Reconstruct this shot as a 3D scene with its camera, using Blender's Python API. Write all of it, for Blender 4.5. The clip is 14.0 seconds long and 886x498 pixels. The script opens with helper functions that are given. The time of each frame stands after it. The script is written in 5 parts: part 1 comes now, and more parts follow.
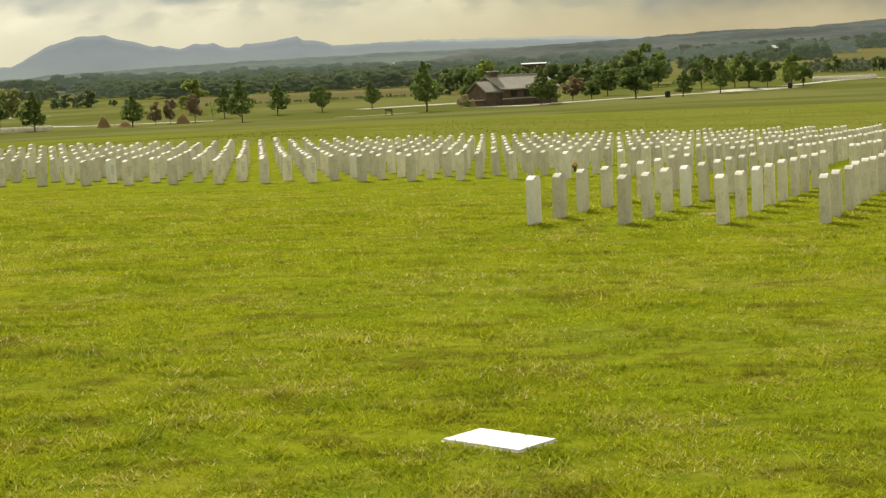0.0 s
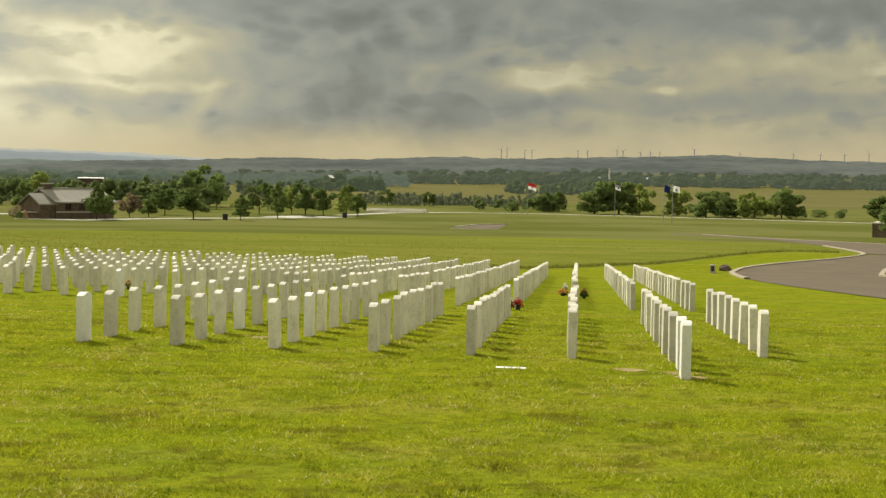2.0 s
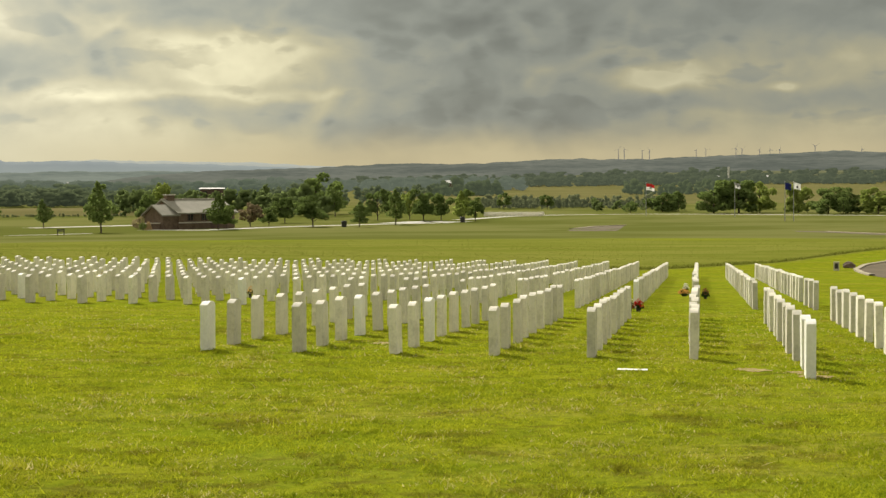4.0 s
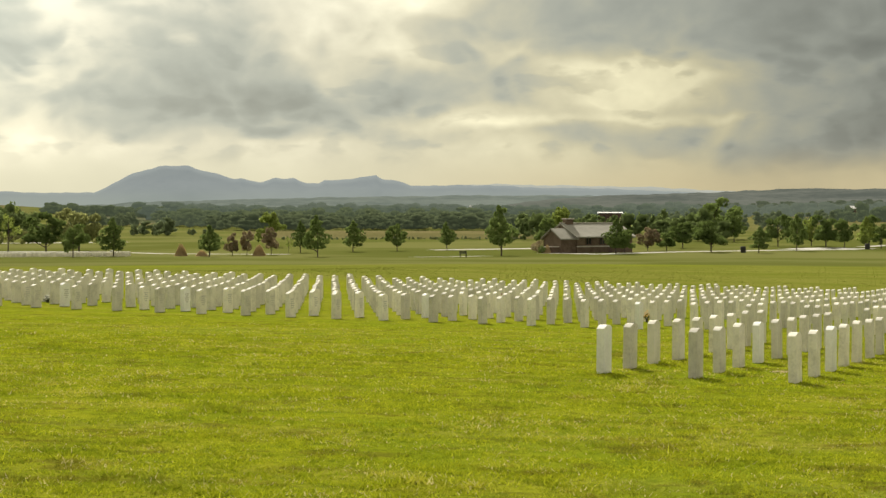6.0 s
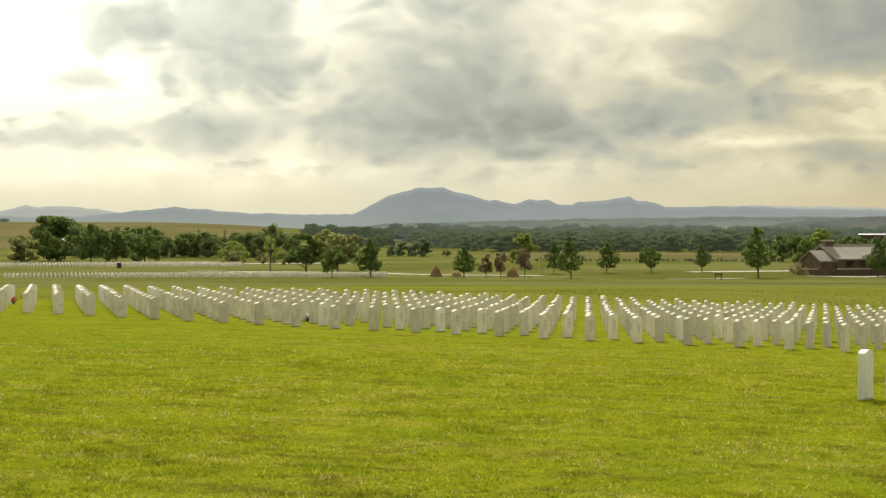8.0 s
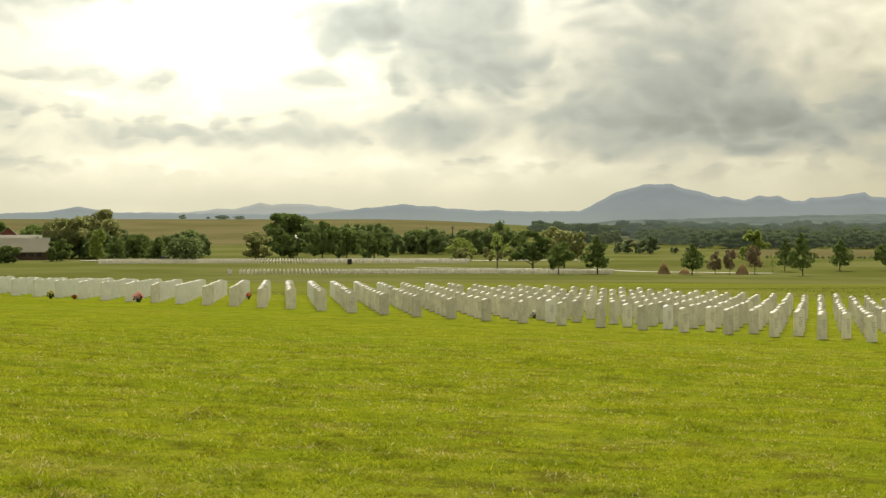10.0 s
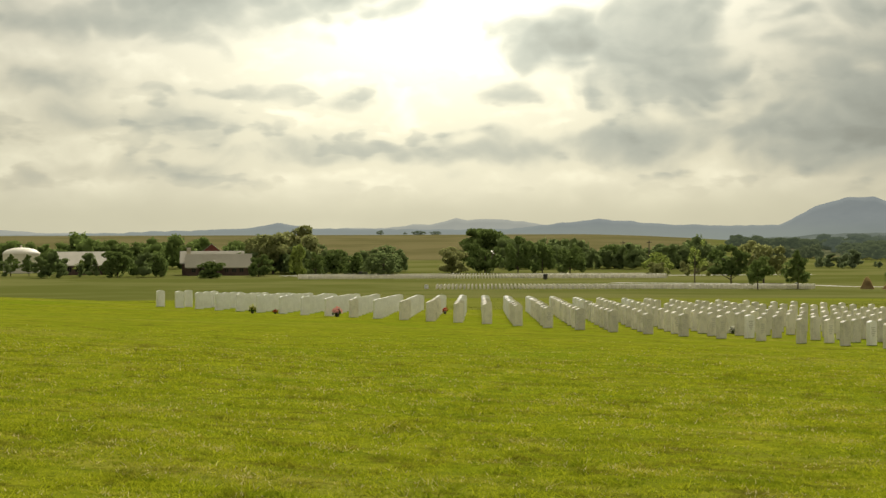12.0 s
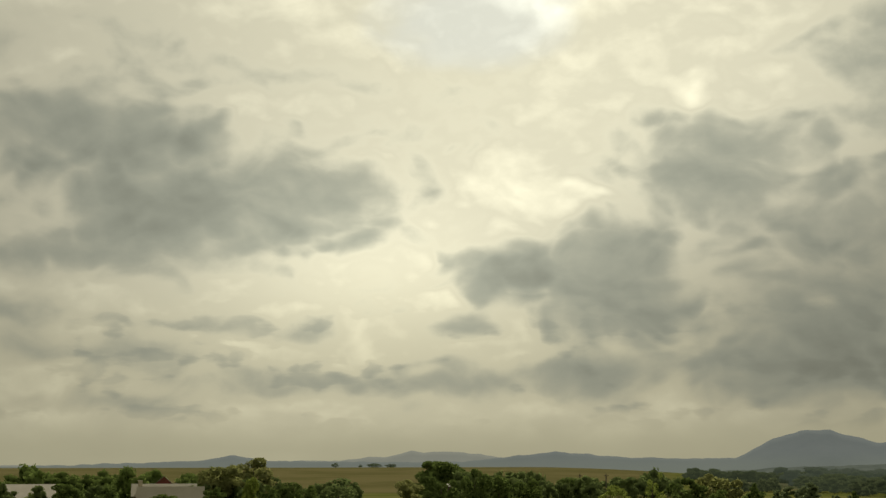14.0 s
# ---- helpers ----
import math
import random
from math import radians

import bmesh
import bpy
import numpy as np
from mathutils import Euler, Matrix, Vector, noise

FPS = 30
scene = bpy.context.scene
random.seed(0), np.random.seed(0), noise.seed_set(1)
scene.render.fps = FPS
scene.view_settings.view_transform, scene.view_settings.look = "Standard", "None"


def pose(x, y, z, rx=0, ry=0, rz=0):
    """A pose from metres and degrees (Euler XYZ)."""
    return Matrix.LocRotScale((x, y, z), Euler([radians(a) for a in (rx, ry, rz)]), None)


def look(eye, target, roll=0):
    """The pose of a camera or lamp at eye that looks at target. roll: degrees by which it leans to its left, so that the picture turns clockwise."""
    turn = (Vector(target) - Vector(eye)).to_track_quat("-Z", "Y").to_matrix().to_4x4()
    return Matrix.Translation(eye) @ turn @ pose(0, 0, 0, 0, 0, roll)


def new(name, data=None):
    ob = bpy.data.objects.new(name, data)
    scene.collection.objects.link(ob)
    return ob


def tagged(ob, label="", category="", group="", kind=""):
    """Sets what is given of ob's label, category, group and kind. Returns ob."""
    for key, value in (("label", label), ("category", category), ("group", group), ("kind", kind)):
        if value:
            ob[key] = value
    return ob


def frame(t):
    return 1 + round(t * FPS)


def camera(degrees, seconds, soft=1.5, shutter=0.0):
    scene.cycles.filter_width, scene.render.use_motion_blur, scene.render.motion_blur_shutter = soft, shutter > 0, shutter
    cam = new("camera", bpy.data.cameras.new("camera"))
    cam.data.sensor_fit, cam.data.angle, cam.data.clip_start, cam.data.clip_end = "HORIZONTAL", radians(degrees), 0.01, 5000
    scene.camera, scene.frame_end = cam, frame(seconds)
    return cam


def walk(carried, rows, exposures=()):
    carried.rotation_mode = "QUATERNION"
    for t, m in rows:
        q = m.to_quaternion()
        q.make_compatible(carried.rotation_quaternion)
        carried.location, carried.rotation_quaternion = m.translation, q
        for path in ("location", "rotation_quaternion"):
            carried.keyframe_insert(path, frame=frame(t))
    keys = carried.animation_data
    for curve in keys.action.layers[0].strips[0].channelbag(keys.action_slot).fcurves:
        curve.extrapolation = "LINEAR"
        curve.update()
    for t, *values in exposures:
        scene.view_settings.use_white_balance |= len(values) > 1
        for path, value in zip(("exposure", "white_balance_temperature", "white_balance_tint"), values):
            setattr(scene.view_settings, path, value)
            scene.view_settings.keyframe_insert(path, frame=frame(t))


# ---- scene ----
cam = camera(30.256, 14.0, soft=1.4)
EYE = Vector((0.0, 0.0, 1.624))
TURNS = [  # seconds, azimuth, pitch, roll
    (0.0, -0.206, -6.404, -2.687),
    (0.1, 0.06, -6.624, -2.05),
    (0.2, 0.619, -6.891, -1.25),
    (0.3, 1.767, -6.969, -0.45),
    (0.4, 3.289, -6.917, 0.28),
    (0.5, 4.33, -6.993, 0.869),
    (0.7, 5.885, -6.299, 1.45),
    (1.0, 8.471, -4.438, 1.82),
    (1.2, 10.133, -3.22, 1.75),
    (1.5, 12.294, -2.354, 1.504),
    (2.0, 15.402, -2.37, 0.978),
    (2.2, 16.498, -2.569, 0.638),
    (2.73, 17.632, -2.826, 0.025),
    (3.25, 16.169, -2.693, -0.235),
    (3.77, 13.006, -2.392, -0.327),
    (4.3, 8.91, -2.134, -0.425),
    (4.5, 7.32, -2.059, -0.493),
    (5.0, 3.383, -1.821, -0.5),
    (5.5, 0.053, -1.586, -0.289),
    (6.0, -2.574, -1.365, -0.006),
    (6.5, -5.091, -1.119, -0.003),
    (7.0, -7.292, -0.915, 0.04),
    (7.2, -8.226, -0.813, 0.019),
    (7.73, -10.443, -0.652, 0.021),
    (8.25, -12.423, -0.612, 0.024),
    (8.78, -14.442, -0.644, 0.028),
    (9.3, -16.34, -0.7, 0.03),
    (9.5, -17.217, -0.744, 0.012),
    (10.0, -19.336, -0.727, -0.011),
    (10.5, -21.419, -0.653, -0.185),
    (11.0, -23.374, -0.417, -0.351),
    (11.5, -25.057, -0.019, -0.338),
    (12.0, -26.168, -0.189, -0.219),
    (12.5, -25.603, -0.372, -0.22),
    (12.7, -25.118, -0.159, -0.15),
    (13.0, -24.922, 1.039, 0.855),
    (13.1, -24.959, 1.656, 0.848),
    (13.2, -25.044, 2.879, 0.854),
    (13.3, -25.177, 3.79, 0.754),
    (13.4, -25.33, 4.957, 0.473),
    (13.5, -25.32, 5.775, 0.282),
    (13.6, -25.349, 6.599, 0.037),
    (13.7, -25.078, 7.205, -0.249),
    (13.8, -24.923, 7.626, -0.3),
    (13.9, -24.743, 7.86, -0.209),
    (14.0, -24.609, 7.899, -0.142),
]


def turn(az, pitch, roll):
    a, p = radians(az), radians(pitch)
    way = Vector((math.sin(a) * math.cos(p), math.cos(a) * math.cos(p), math.sin(p)))
    return look(EYE, EYE + way, roll)


walk(cam, [(t, turn(a, p, r)) for t, a, p, r in TURNS],
     exposures=[(0.0, 0.22, 6500, 10), (6.5, 0.22, 6500, 10), (9.5, 0.16, 6450, 10), (12.0, -0.14, 6500, 10), (13.1, -0.28, 6550, 10), (13.6, -0.68, 6720, 8), (14.0, -0.92, 6830, 6)])

# ---- world and sun ----
SUN_AZ, SUN_EL = -14.0, 36.0
world = bpy.data.worlds.new("sky")
scene.world = world
world.use_nodes = True
wt = world.node_tree
for nd in list(wt.nodes):
    wt.nodes.remove(nd)


class Net:
    """Short hand for wiring nodes."""

    def __init__(self, tree):
        self.t = tree

    def node(self, kind):
        return self.t.nodes.new(kind)

    def plug(self, value, socket):
        if isinstance(value, bpy.types.NodeSocket):
            self.t.links.new(value, socket)
        else:
            socket.default_value = value

    def math(self, op, a, b=0.0, c=0.0, clamp=False):
        n = self.node("ShaderNodeMath")
        n.operation, n.use_clamp = op, clamp
        for v, s in zip((a, b, c), n.inputs):
            self.plug(v, s)
        return n.outputs[0]

    def vmath(self, op, a, b=(0, 0, 0)):
        n = self.node("ShaderNodeVectorMath")
        n.operation = op
        self.plug(a, n.inputs[0])
        self.plug(b, n.inputs[1])
        return n.outputs[0]

    def vec(self, x, y, z):
        n = self.node("ShaderNodeCombineXYZ")
        for v, s in zip((x, y, z), n.inputs):
            self.plug(v, s)
        return n.outputs[0]

    def noise(self, v, scale, detail=4.0, rough=0.55, dist=0.0):
        n = self.node("ShaderNodeTexNoise")
        if v is not None:
            self.plug(v, n.inputs["Vector"])
        n.inputs["Scale"].default_value, n.inputs["Detail"].default_value = scale, detail
        n.inputs["Roughness"].default_value, n.inputs["Distortion"].default_value = rough, dist
        return n.outputs["Fac"]

    def ramp(self, fac, stops):
        n = self.node("ShaderNodeValToRGB")
        els = n.color_ramp.elements
        while len(els) < len(stops):
            els.new(0.5)
        for e, (pos, col) in zip(els, stops):
            e.position, e.color = pos, (*col, 1)
        self.plug(fac, n.inputs[0])
        return n.outputs[0]

    def remap(self, v, a, b, c=0.0, d=1.0):
        n = self.node("ShaderNodeMapRange")
        n.interpolation_type = "SMOOTHSTEP"
        for q, s in zip((v, a, b, c, d), n.inputs):
            self.plug(q, s)
        return n.outputs[0]

    def mix(self, fac, a, b, blend="MIX"):
        n = self.node("ShaderNodeMix")
        n.data_type, n.blend_type = "RGBA", blend
        self.plug(fac, n.inputs[0])
        for v, s in ((a, n.inputs[6]), (b, n.inputs[7])):
            self.plug((*v, 1) if isinstance(v, tuple) else v, s)
        return n.outputs[2]


# clouds: azimuth, elevation, half width, half height, thickness; below zero where the veil is thin
CLOUDS_WEST = [
    (-32.2, 9.7, 6.2, 2.0, 0.66), (-35.4, 7.9, 5.2, 1.3, 0.62), (-38.4, 11.7, 5.0, 1.7, 0.52), (-35.0, 14.2, 1.4, 1.5, 0.22), (-31.4, 13.9, 2.8, 0.8, 0.18), (-40.5, 14.2, 2.0, 1.2, 0.12),
    (-25.0, 12.0, 3.2, 0.7, 0.14), (-37.7, 4.15, 1.6, 0.5, 0.28), (-35.0, 3.95, 1.4, 0.8, 0.28), (-33.6, 5.3, 1.6, 0.35, 0.22), (-30.2, 5.1, 2.2, 0.45, 0.26),
    (-30.8, 3.2, 2.9, 0.65, 0.32), (-26.1, 3.25, 2.5, 0.65, 0.40), (-36.5, 2.5, 3.4, 0.35, 0.24), (-39.0, 5.5, 2.2, 0.4, 0.28)]
CLOUDS_SUNWARD = [
    (-18.8, 6.5, 3.8, 2.0, 0.68), (-15.2, 10.4, 3.4, 2.3, 0.58), (-22.7, 6.9, 1.9, 1.0, 0.50), (-23.9, 5.2, 0.9, 0.5, 0.46), (-11.5, 5.1, 3.7, 2.7, 0.50), (-9.2, 13.6, 2.4, 3.8, 0.32),
    (-10.9, 8.7, 2.6, 1.6, 0.40), (-20.3, 3.4, 3.7, 0.7, 0.36), (-8.6, 4.4, 4.2, 1.5, 0.30), (-21.5, 6.35, 0.8, 0.16, -0.4), (-12.1, 5.8, 0.45, 0.4, -0.5), (-13.0, 9.5, 1.1, 0.6, -0.3),
    (-15.4, 13.0, 0.9, 0.8, -0.3), (-20.2, 9.6, 1.8, 0.7, -0.2), (-24.0, 10.6, 1.4, 2.2, -0.12), (-6.2, 4.2, 1.0, 0.6, -0.32), (-3.7, 7.2, 1.5, 0.8, -0.3),
    (-13.5, 3.5, 5.5, 1.2, 0.40), (-6.5, 3.4, 4.2, 1.0, 0.34)]
CLOUDS_BANKED = [
    (7.0, 6.9, 9.0, 2.0, 0.62), (-2.3, 4.25, 3.6, 1.0, 0.46), (-3.1, 5.9, 1.8, 0.7, 0.15), (11.4, 3.7, 4.6, 1.8, 0.50), (12.8, 2.2, 5.0, 1.1, 0.42), (4.4, 4.4, 3.4, 1.0, -0.62), (3.4, 3.8, 1.2, 0.3, -0.3), (-1.5, 3.0, 3.4, 0.3, -0.26),
    (5.8, 3.15, 3.2, 0.2, -0.3), (3.0, 2.5, 3.2, 0.55, 0.30), (21.8, 5.7, 9.6, 1.4, 0.50), (19.3, 3.6, 1.4, 0.5, -0.5), (23.1, 3.4, 0.6, 0.2, -0.6),
    (30.8, 3.9, 0.9, 0.3, -0.5), (27.0, 5.6, 1.8, 0.25, -0.2), (24.7, 2.8, 8.0, 0.4, 0.28), (15.5, 4.4, 3.6, 0.7, 0.2), (-7.5, 2.6, 7.0, 0.35, 0.2), (31.0, 6.4, 5.0, 1.4, 0.3)]


def build_sky():
    N = Net(wt)
    sky = N.node("ShaderNodeTexSky")
    sky.sky_type, sky.sun_disc = "NISHITA", False
    sky.sun_elevation, sky.sun_rotation = radians(SUN_EL), radians(SUN_AZ)
    way = N.node("ShaderNodeTexCoord").outputs["Generated"]
    sep = N.node("ShaderNodeSeparateXYZ")
    N.plug(way, sep.inputs[0])
    x, y, z = sep.outputs
    az = N.math("MULTIPLY", N.math("ARCTAN2", x, y), 57.2958)
    el = N.math("MULTIPLY", N.math("ARCSINE", z), 57.2958)
    # billows: the clouds' outlines wander at three scales
    p = N.vec(N.math("MULTIPLY", az, 0.80), N.math("MULTIPLY", el, 1.15), 0.0)
    broad = N.math("SUBTRACT", N.noise(p, 0.22, 6, 0.55), 0.5)
    soft = N.math("SUBTRACT", N.noise(N.vmath("ADD", p, (31.7, 11.3, 4.0)), 0.55, 4, 0.5), 0.5)
    curl_a = N.math("SUBTRACT", N.noise(N.vmath("ADD", p, (3.1, 50.7, 9.0)), 0.30, 3, 0.42), 0.5)
    curl_e = N.math("SUBTRACT", N.noise(N.vmath("ADD", p, (71.3, 8.2, 2.0)), 0.42, 3, 0.42), 0.5)
    az_w = N.math("MULTIPLY_ADD", curl_a, 3.0, az)
    el_w = N.math("MULTIPLY_ADD", curl_e, 1.1, el)

    def heads(scale, shift):
        n = N.node("ShaderNodeTexVoronoi")
        n.feature = "SMOOTH_F1"
        N.plug(N.vmath("ADD", N.vmath("ADD", p, N.vec(N.math("MULTIPLY", curl_a, 3.0), N.math("MULTIPLY", curl_e, 3.0), 0.0)), shift), n.inputs["Vector"])
        n.inputs["Scale"].default_value, n.inputs["Smoothness"].default_value = scale, 0.35
        return N.math("SUBTRACT", 0.42, n.outputs["Distance"])

    h1, h2 = heads(0.46, (0.0, 0.0, 0.0)), heads(1.2, (7.7, 3.1, 0.0))
    billow = N.math("ADD", N.math("MULTIPLY", h1, 0.85), N.math("MULTIPLY", h2, 0.80))
    total = None
    for a0, e0, sa, se, wgt in CLOUDS_WEST + CLOUDS_SUNWARD + CLOUDS_BANKED:
        u = N.math("MULTIPLY", N.math("SUBTRACT", az_w, a0), 0.92 / sa)
        v = N.math("MULTIPLY", N.math("SUBTRACT", el_w, e0), 0.92 / se)
        v = N.math("MAXIMUM", v, N.math("MULTIPLY", v, -1.3))
        d = N.math("SQRT", N.math("ADD", N.math("MULTIPLY", u, u), N.math("MULTIPLY", v, v)))
        f = N.math("SUBTRACT", N.math("MULTIPLY_ADD", billow, 0.55, 1.0), d)
        g = N.remap(f, -0.60, 0.75, 0.0, wgt if wgt > 0 else wgt * 0.75)
        total = g if total is None else N.math("ADD", total, g)
    # scattered small puffs low in the sky
    low_p = N.vec(N.math("MULTIPLY", az, 0.42), N.math("MULTIPLY", el, 1.25), 3.0)
    scatter = N.math("ADD", N.noise(low_p, 0.8, 5, 0.5), N.math("MULTIPLY", h2, 0.25))
    band = N.math("MULTIPLY", N.remap(el, 1.3, 2.4), N.remap(el, 7.0, 4.5))
    total = N.math("ADD", total, N.math("MULTIPLY", N.math("MULTIPLY", N.remap(scatter, 0.50, 0.62), band), 0.20))
    total = N.math("ADD", total, N.math("MULTIPLY", N.math("ADD", broad, N.math("MULTIPLY", h1, 0.25)), 0.55))
    total = N.math("ADD", total, N.math("MULTIPLY", soft, 0.30))
    # lit and shaded sides of the billows
    rp = N.vmath("ADD", p, N.vec(N.math("MULTIPLY", curl_a, 1.5), N.math("MULTIPLY", curl_e, 1.5), 0.0))
    relief = N.math("SUBTRACT", N.noise(rp, 0.62, 4, 0.44), N.noise(N.vmath("ADD", rp, (0.10, 0.40, 0.0)), 0.62, 4, 0.44))
    total = N.math("MAXIMUM", N.math("MULTIPLY_ADD", N.math("EXPONENT", N.math("MULTIPLY", total, -1.1)), -0.98, 0.98), -0.30)
    total = N.math("MULTIPLY_ADD", N.math("MULTIPLY", relief, N.remap(el, 0.8, 2.6)), -0.55, total)
    total = N.math("ADD", total, N.remap(az, -4.0, 10.0, 0.0, 0.16))
    # the veil is brightest below the sun and dull away from it
    ga = N.math("MULTIPLY", N.math("SUBTRACT", N.math("ADD", az, 26.5), N.remap(el, 5.0, 15.0, 0.0, 6.0)), N.remap(el, 6.0, 15.0, 0.080, 0.052))
    glow = N.math("EXPONENT", N.math("MULTIPLY", N.math("MULTIPLY", ga, ga), -1.0))
    glow = N.math("MULTIPLY", glow, N.remap(el, 0.0, 11.0, 0.32, 1.0))
    base = N.math("ADD", N.math("MULTIPLY_ADD", glow, 0.84, 0.40), N.remap(az, 18.0, -6.0, 0.0, 0.26))
    ca = N.math("MULTIPLY", N.math("ADD", az, 27.0), 1 / 5.0)
    ce = N.math("MULTIPLY", N.math("SUBTRACT", el, 7.2), 1 / 2.2)
    core = N.math("EXPONENT", N.math("MULTIPLY", N.math("ADD", N.math("MULTIPLY", ca, ca), N.math("MULTIPLY", ce, ce)), -1.0))
    base = N.math("MULTIPLY_ADD", core, 0.35, base)
    thick = N.math("ADD", N.math("MULTIPLY", glow, 0.30), 1.05)
    lum = N.math("MULTIPLY", base, N.math("EXPONENT", N.math("MULTIPLY", N.math("MULTIPLY", total, thick), -1.0)))
    rim = N.math("MULTIPLY", N.remap(total, 0.0, 0.14), N.remap(total, 0.40, 0.14))
    lum = N.math("MULTIPLY", lum, N.math("MULTIPLY_ADD", N.math("MULTIPLY", rim, glow), 0.22, 1.0))
    right = N.remap(az, -12.0, 8.0)
    yellow = N.remap(el, 9.0, 3.0)
    bright = N.mix(right, N.mix(yellow, (1.0, 0.955, 0.75), (1.0, 0.945, 0.70)), (1.0, 0.925, 0.60))
    tint = N.mix(N.remap(total, 0.05, 0.6), bright, N.mix(right, (0.970, 1.0, 0.83), (0.962, 1.0, 0.845)))
    gap_a = N.math("MULTIPLY", N.math("ADD", az, 23.5), 1 / 4.0)
    gap_e = N.math("MULTIPLY", N.math("SUBTRACT", el, 16.0), 1 / 2.0)
    gap = N.math("SUBTRACT", N.math("MULTIPLY_ADD", billow, -0.4, 1.0), N.math("ADD", N.math("MULTIPLY", gap_a, gap_a), N.math("MULTIPLY", gap_e, gap_e)))
    tint = N.mix(N.remap(gap, -0.2, 0.9, 0.0, 0.7), tint, (0.96, 0.985, 0.93))
    cloud = N.mix(1.0, tint, N.vec(lum, lum, lum), "MULTIPLY")
    # a warm, hazy strip along the horizon
    low = N.math("MULTIPLY", N.remap(N.math("MULTIPLY_ADD", soft, 0.8, el), 2.4, 0.8), 0.78)
    strip = N.mix(right, (0.64, 0.61, 0.43), (0.50, 0.425, 0.250))
    dim = N.remap(total, 0.0, 0.7, 1.0, 0.62)
    cloud = N.mix(low, cloud, N.mix(1.0, strip, N.vec(dim, dim, dim), "MULTIPLY"))
    # thicker overhead and away from the sun
    away = N.math("ABSOLUTE", N.math("SUBTRACT", az, SUN_AZ))
    over = N.math("MAXIMUM", N.remap(el, 22.0, 38.0), N.remap(away, 55.0, 100.0))
    dull = N.math("EXPONENT", N.math("MULTIPLY", N.math("ADD", N.math("MULTIPLY", N.remap(away, 55.0, 110.0), 0.30), N.math("MULTIPLY_ADD", broad, 0.9, 0.22)), -1.25))
    cloud = N.mix(over, cloud, N.mix(1.0, (1.0, 0.960, 0.79), N.vec(dull, dull, dull), "MULTIPLY"))
    cover = N.remap(el, 60.0, 14.0, 0.8, 0.98)
    bg1 = N.node("ShaderNodeBackground")
    N.plug(sky.outputs[0], bg1.inputs[0])
    bg1.inputs[1].default_value = 0.1
    bg2 = N.node("ShaderNodeBackground")
    N.plug(cloud, bg2.inputs[0])
    bg2.inputs[1].default_value = 1.0
    both = N.node("ShaderNodeMixShader")
    N.plug(cover, both.inputs[0])
    N.plug(bg1.outputs[0], both.inputs[1])
    N.plug(bg2.outputs[0], both.inputs[2])
    N.plug(both.outputs[0], N.node("ShaderNodeOutputWorld").inputs[0])


build_sky()
sun_data = bpy.data.lights.new("sun", "SUN")
sun_data.energy, sun_data.angle, sun_data.color = 5.0, radians(4.0), (1.0, 0.93, 0.80)
sun = new("sun", sun_data)
sa, se = radians(SUN_AZ), radians(SUN_EL)
to_sun = Vector((math.sin(sa) * math.cos(se), math.cos(sa) * math.cos(se), math.sin(se)))
sun.matrix_basis = look(to_sun * 80, (0, 0, 0))

# ---- materials ----


def surface(name, dark, light, scale=8.0, fine=60.0, rough=0.8, bump=0.2, dist=0.01, metal=0.0, vary=0.0, mid=0.5, stretch=(1, 1, 1), gloss=0.5):
    """A surface with broad stains and fine grain between two colours, and relief."""
    m = bpy.data.materials.new(name)
    m.use_nodes = True
    N = Net(m.node_tree)
    b = m.node_tree.nodes["Principled BSDF"]
    co = N.vmath("MULTIPLY", N.node("ShaderNodeTexCoord").outputs["Object"], stretch)
    info = N.node("ShaderNodeObjectInfo")
    co = N.vmath("ADD", co, N.vmath("MULTIPLY", N.vec(info.outputs["Random"], info.outputs["Random"], 0.0), (37.0, 53.0, 0.0))) if vary else co
    n1, n2 = N.noise(co, scale, 4, 0.6), N.noise(co, fine, 3, 0.6)
    f = N.math("ADD", N.math("MULTIPLY", n1, 0.6), N.math("MULTIPLY", n2, 0.4))
    col = N.mix(N.remap(f, mid - 0.18, mid + 0.18), dark, light)
    if vary:
        k = N.math("MULTIPLY_ADD", info.outputs["Random"], vary, 1.0 - vary / 2)
        col = N.mix(1.0, col, N.vec(k, k, k), "MULTIPLY")
    N.plug(col, b.inputs["Base Color"])
    N.plug(N.math("MULTIPLY_ADD", n2, 0.2, rough - 0.1), b.inputs["Roughness"])
    b.inputs["Metallic"].default_value = metal
    b.inputs["Specular IOR Level"].default_value = gloss
    if bump:
        bp = N.node("ShaderNodeBump")
        bp.inputs["Strength"].default_value, bp.inputs["Distance"].default_value = bump, dist
        N.plug(f, bp.inputs["Height"])
        N.plug(bp.outputs[0], b.inputs["Normal"])
    return m

# ---- ground ----
def smooth(a, b, v):
    v = min(max((v - a) / (b - a), 0.0), 1.0)
    return v * v * (3 - 2 * v)


def lawn(x, y):
    """Height of the mown lawn and burial field."""
    x, y = min(max(x, -58.0), 40.0), min(max(y, -10.0), 78.0)
    z = (-0.02875 * x - 0.00811 * y + 1e-3 * (0.08597 * x * x + 0.74589 * x * y - 0.78228 * y * y)
         + 1e-5 * (0.01728 * x * x * y - 1.21228 * x * y * y + 0.80936 * y ** 3))
    # the western rows sink towards the valley
    west = min(max(-23.0 - (0.939 * x - 0.344 * y + 6.146) / 1.219, 0.0), 17.0)
    back = min(max((0.344 * x + 0.939 * y) / 1.219 - 28.3, 0.0), 14.0)
    return z - (0.0165 * west + 0.00016 * west * west * back) * smooth(8, 30, y)


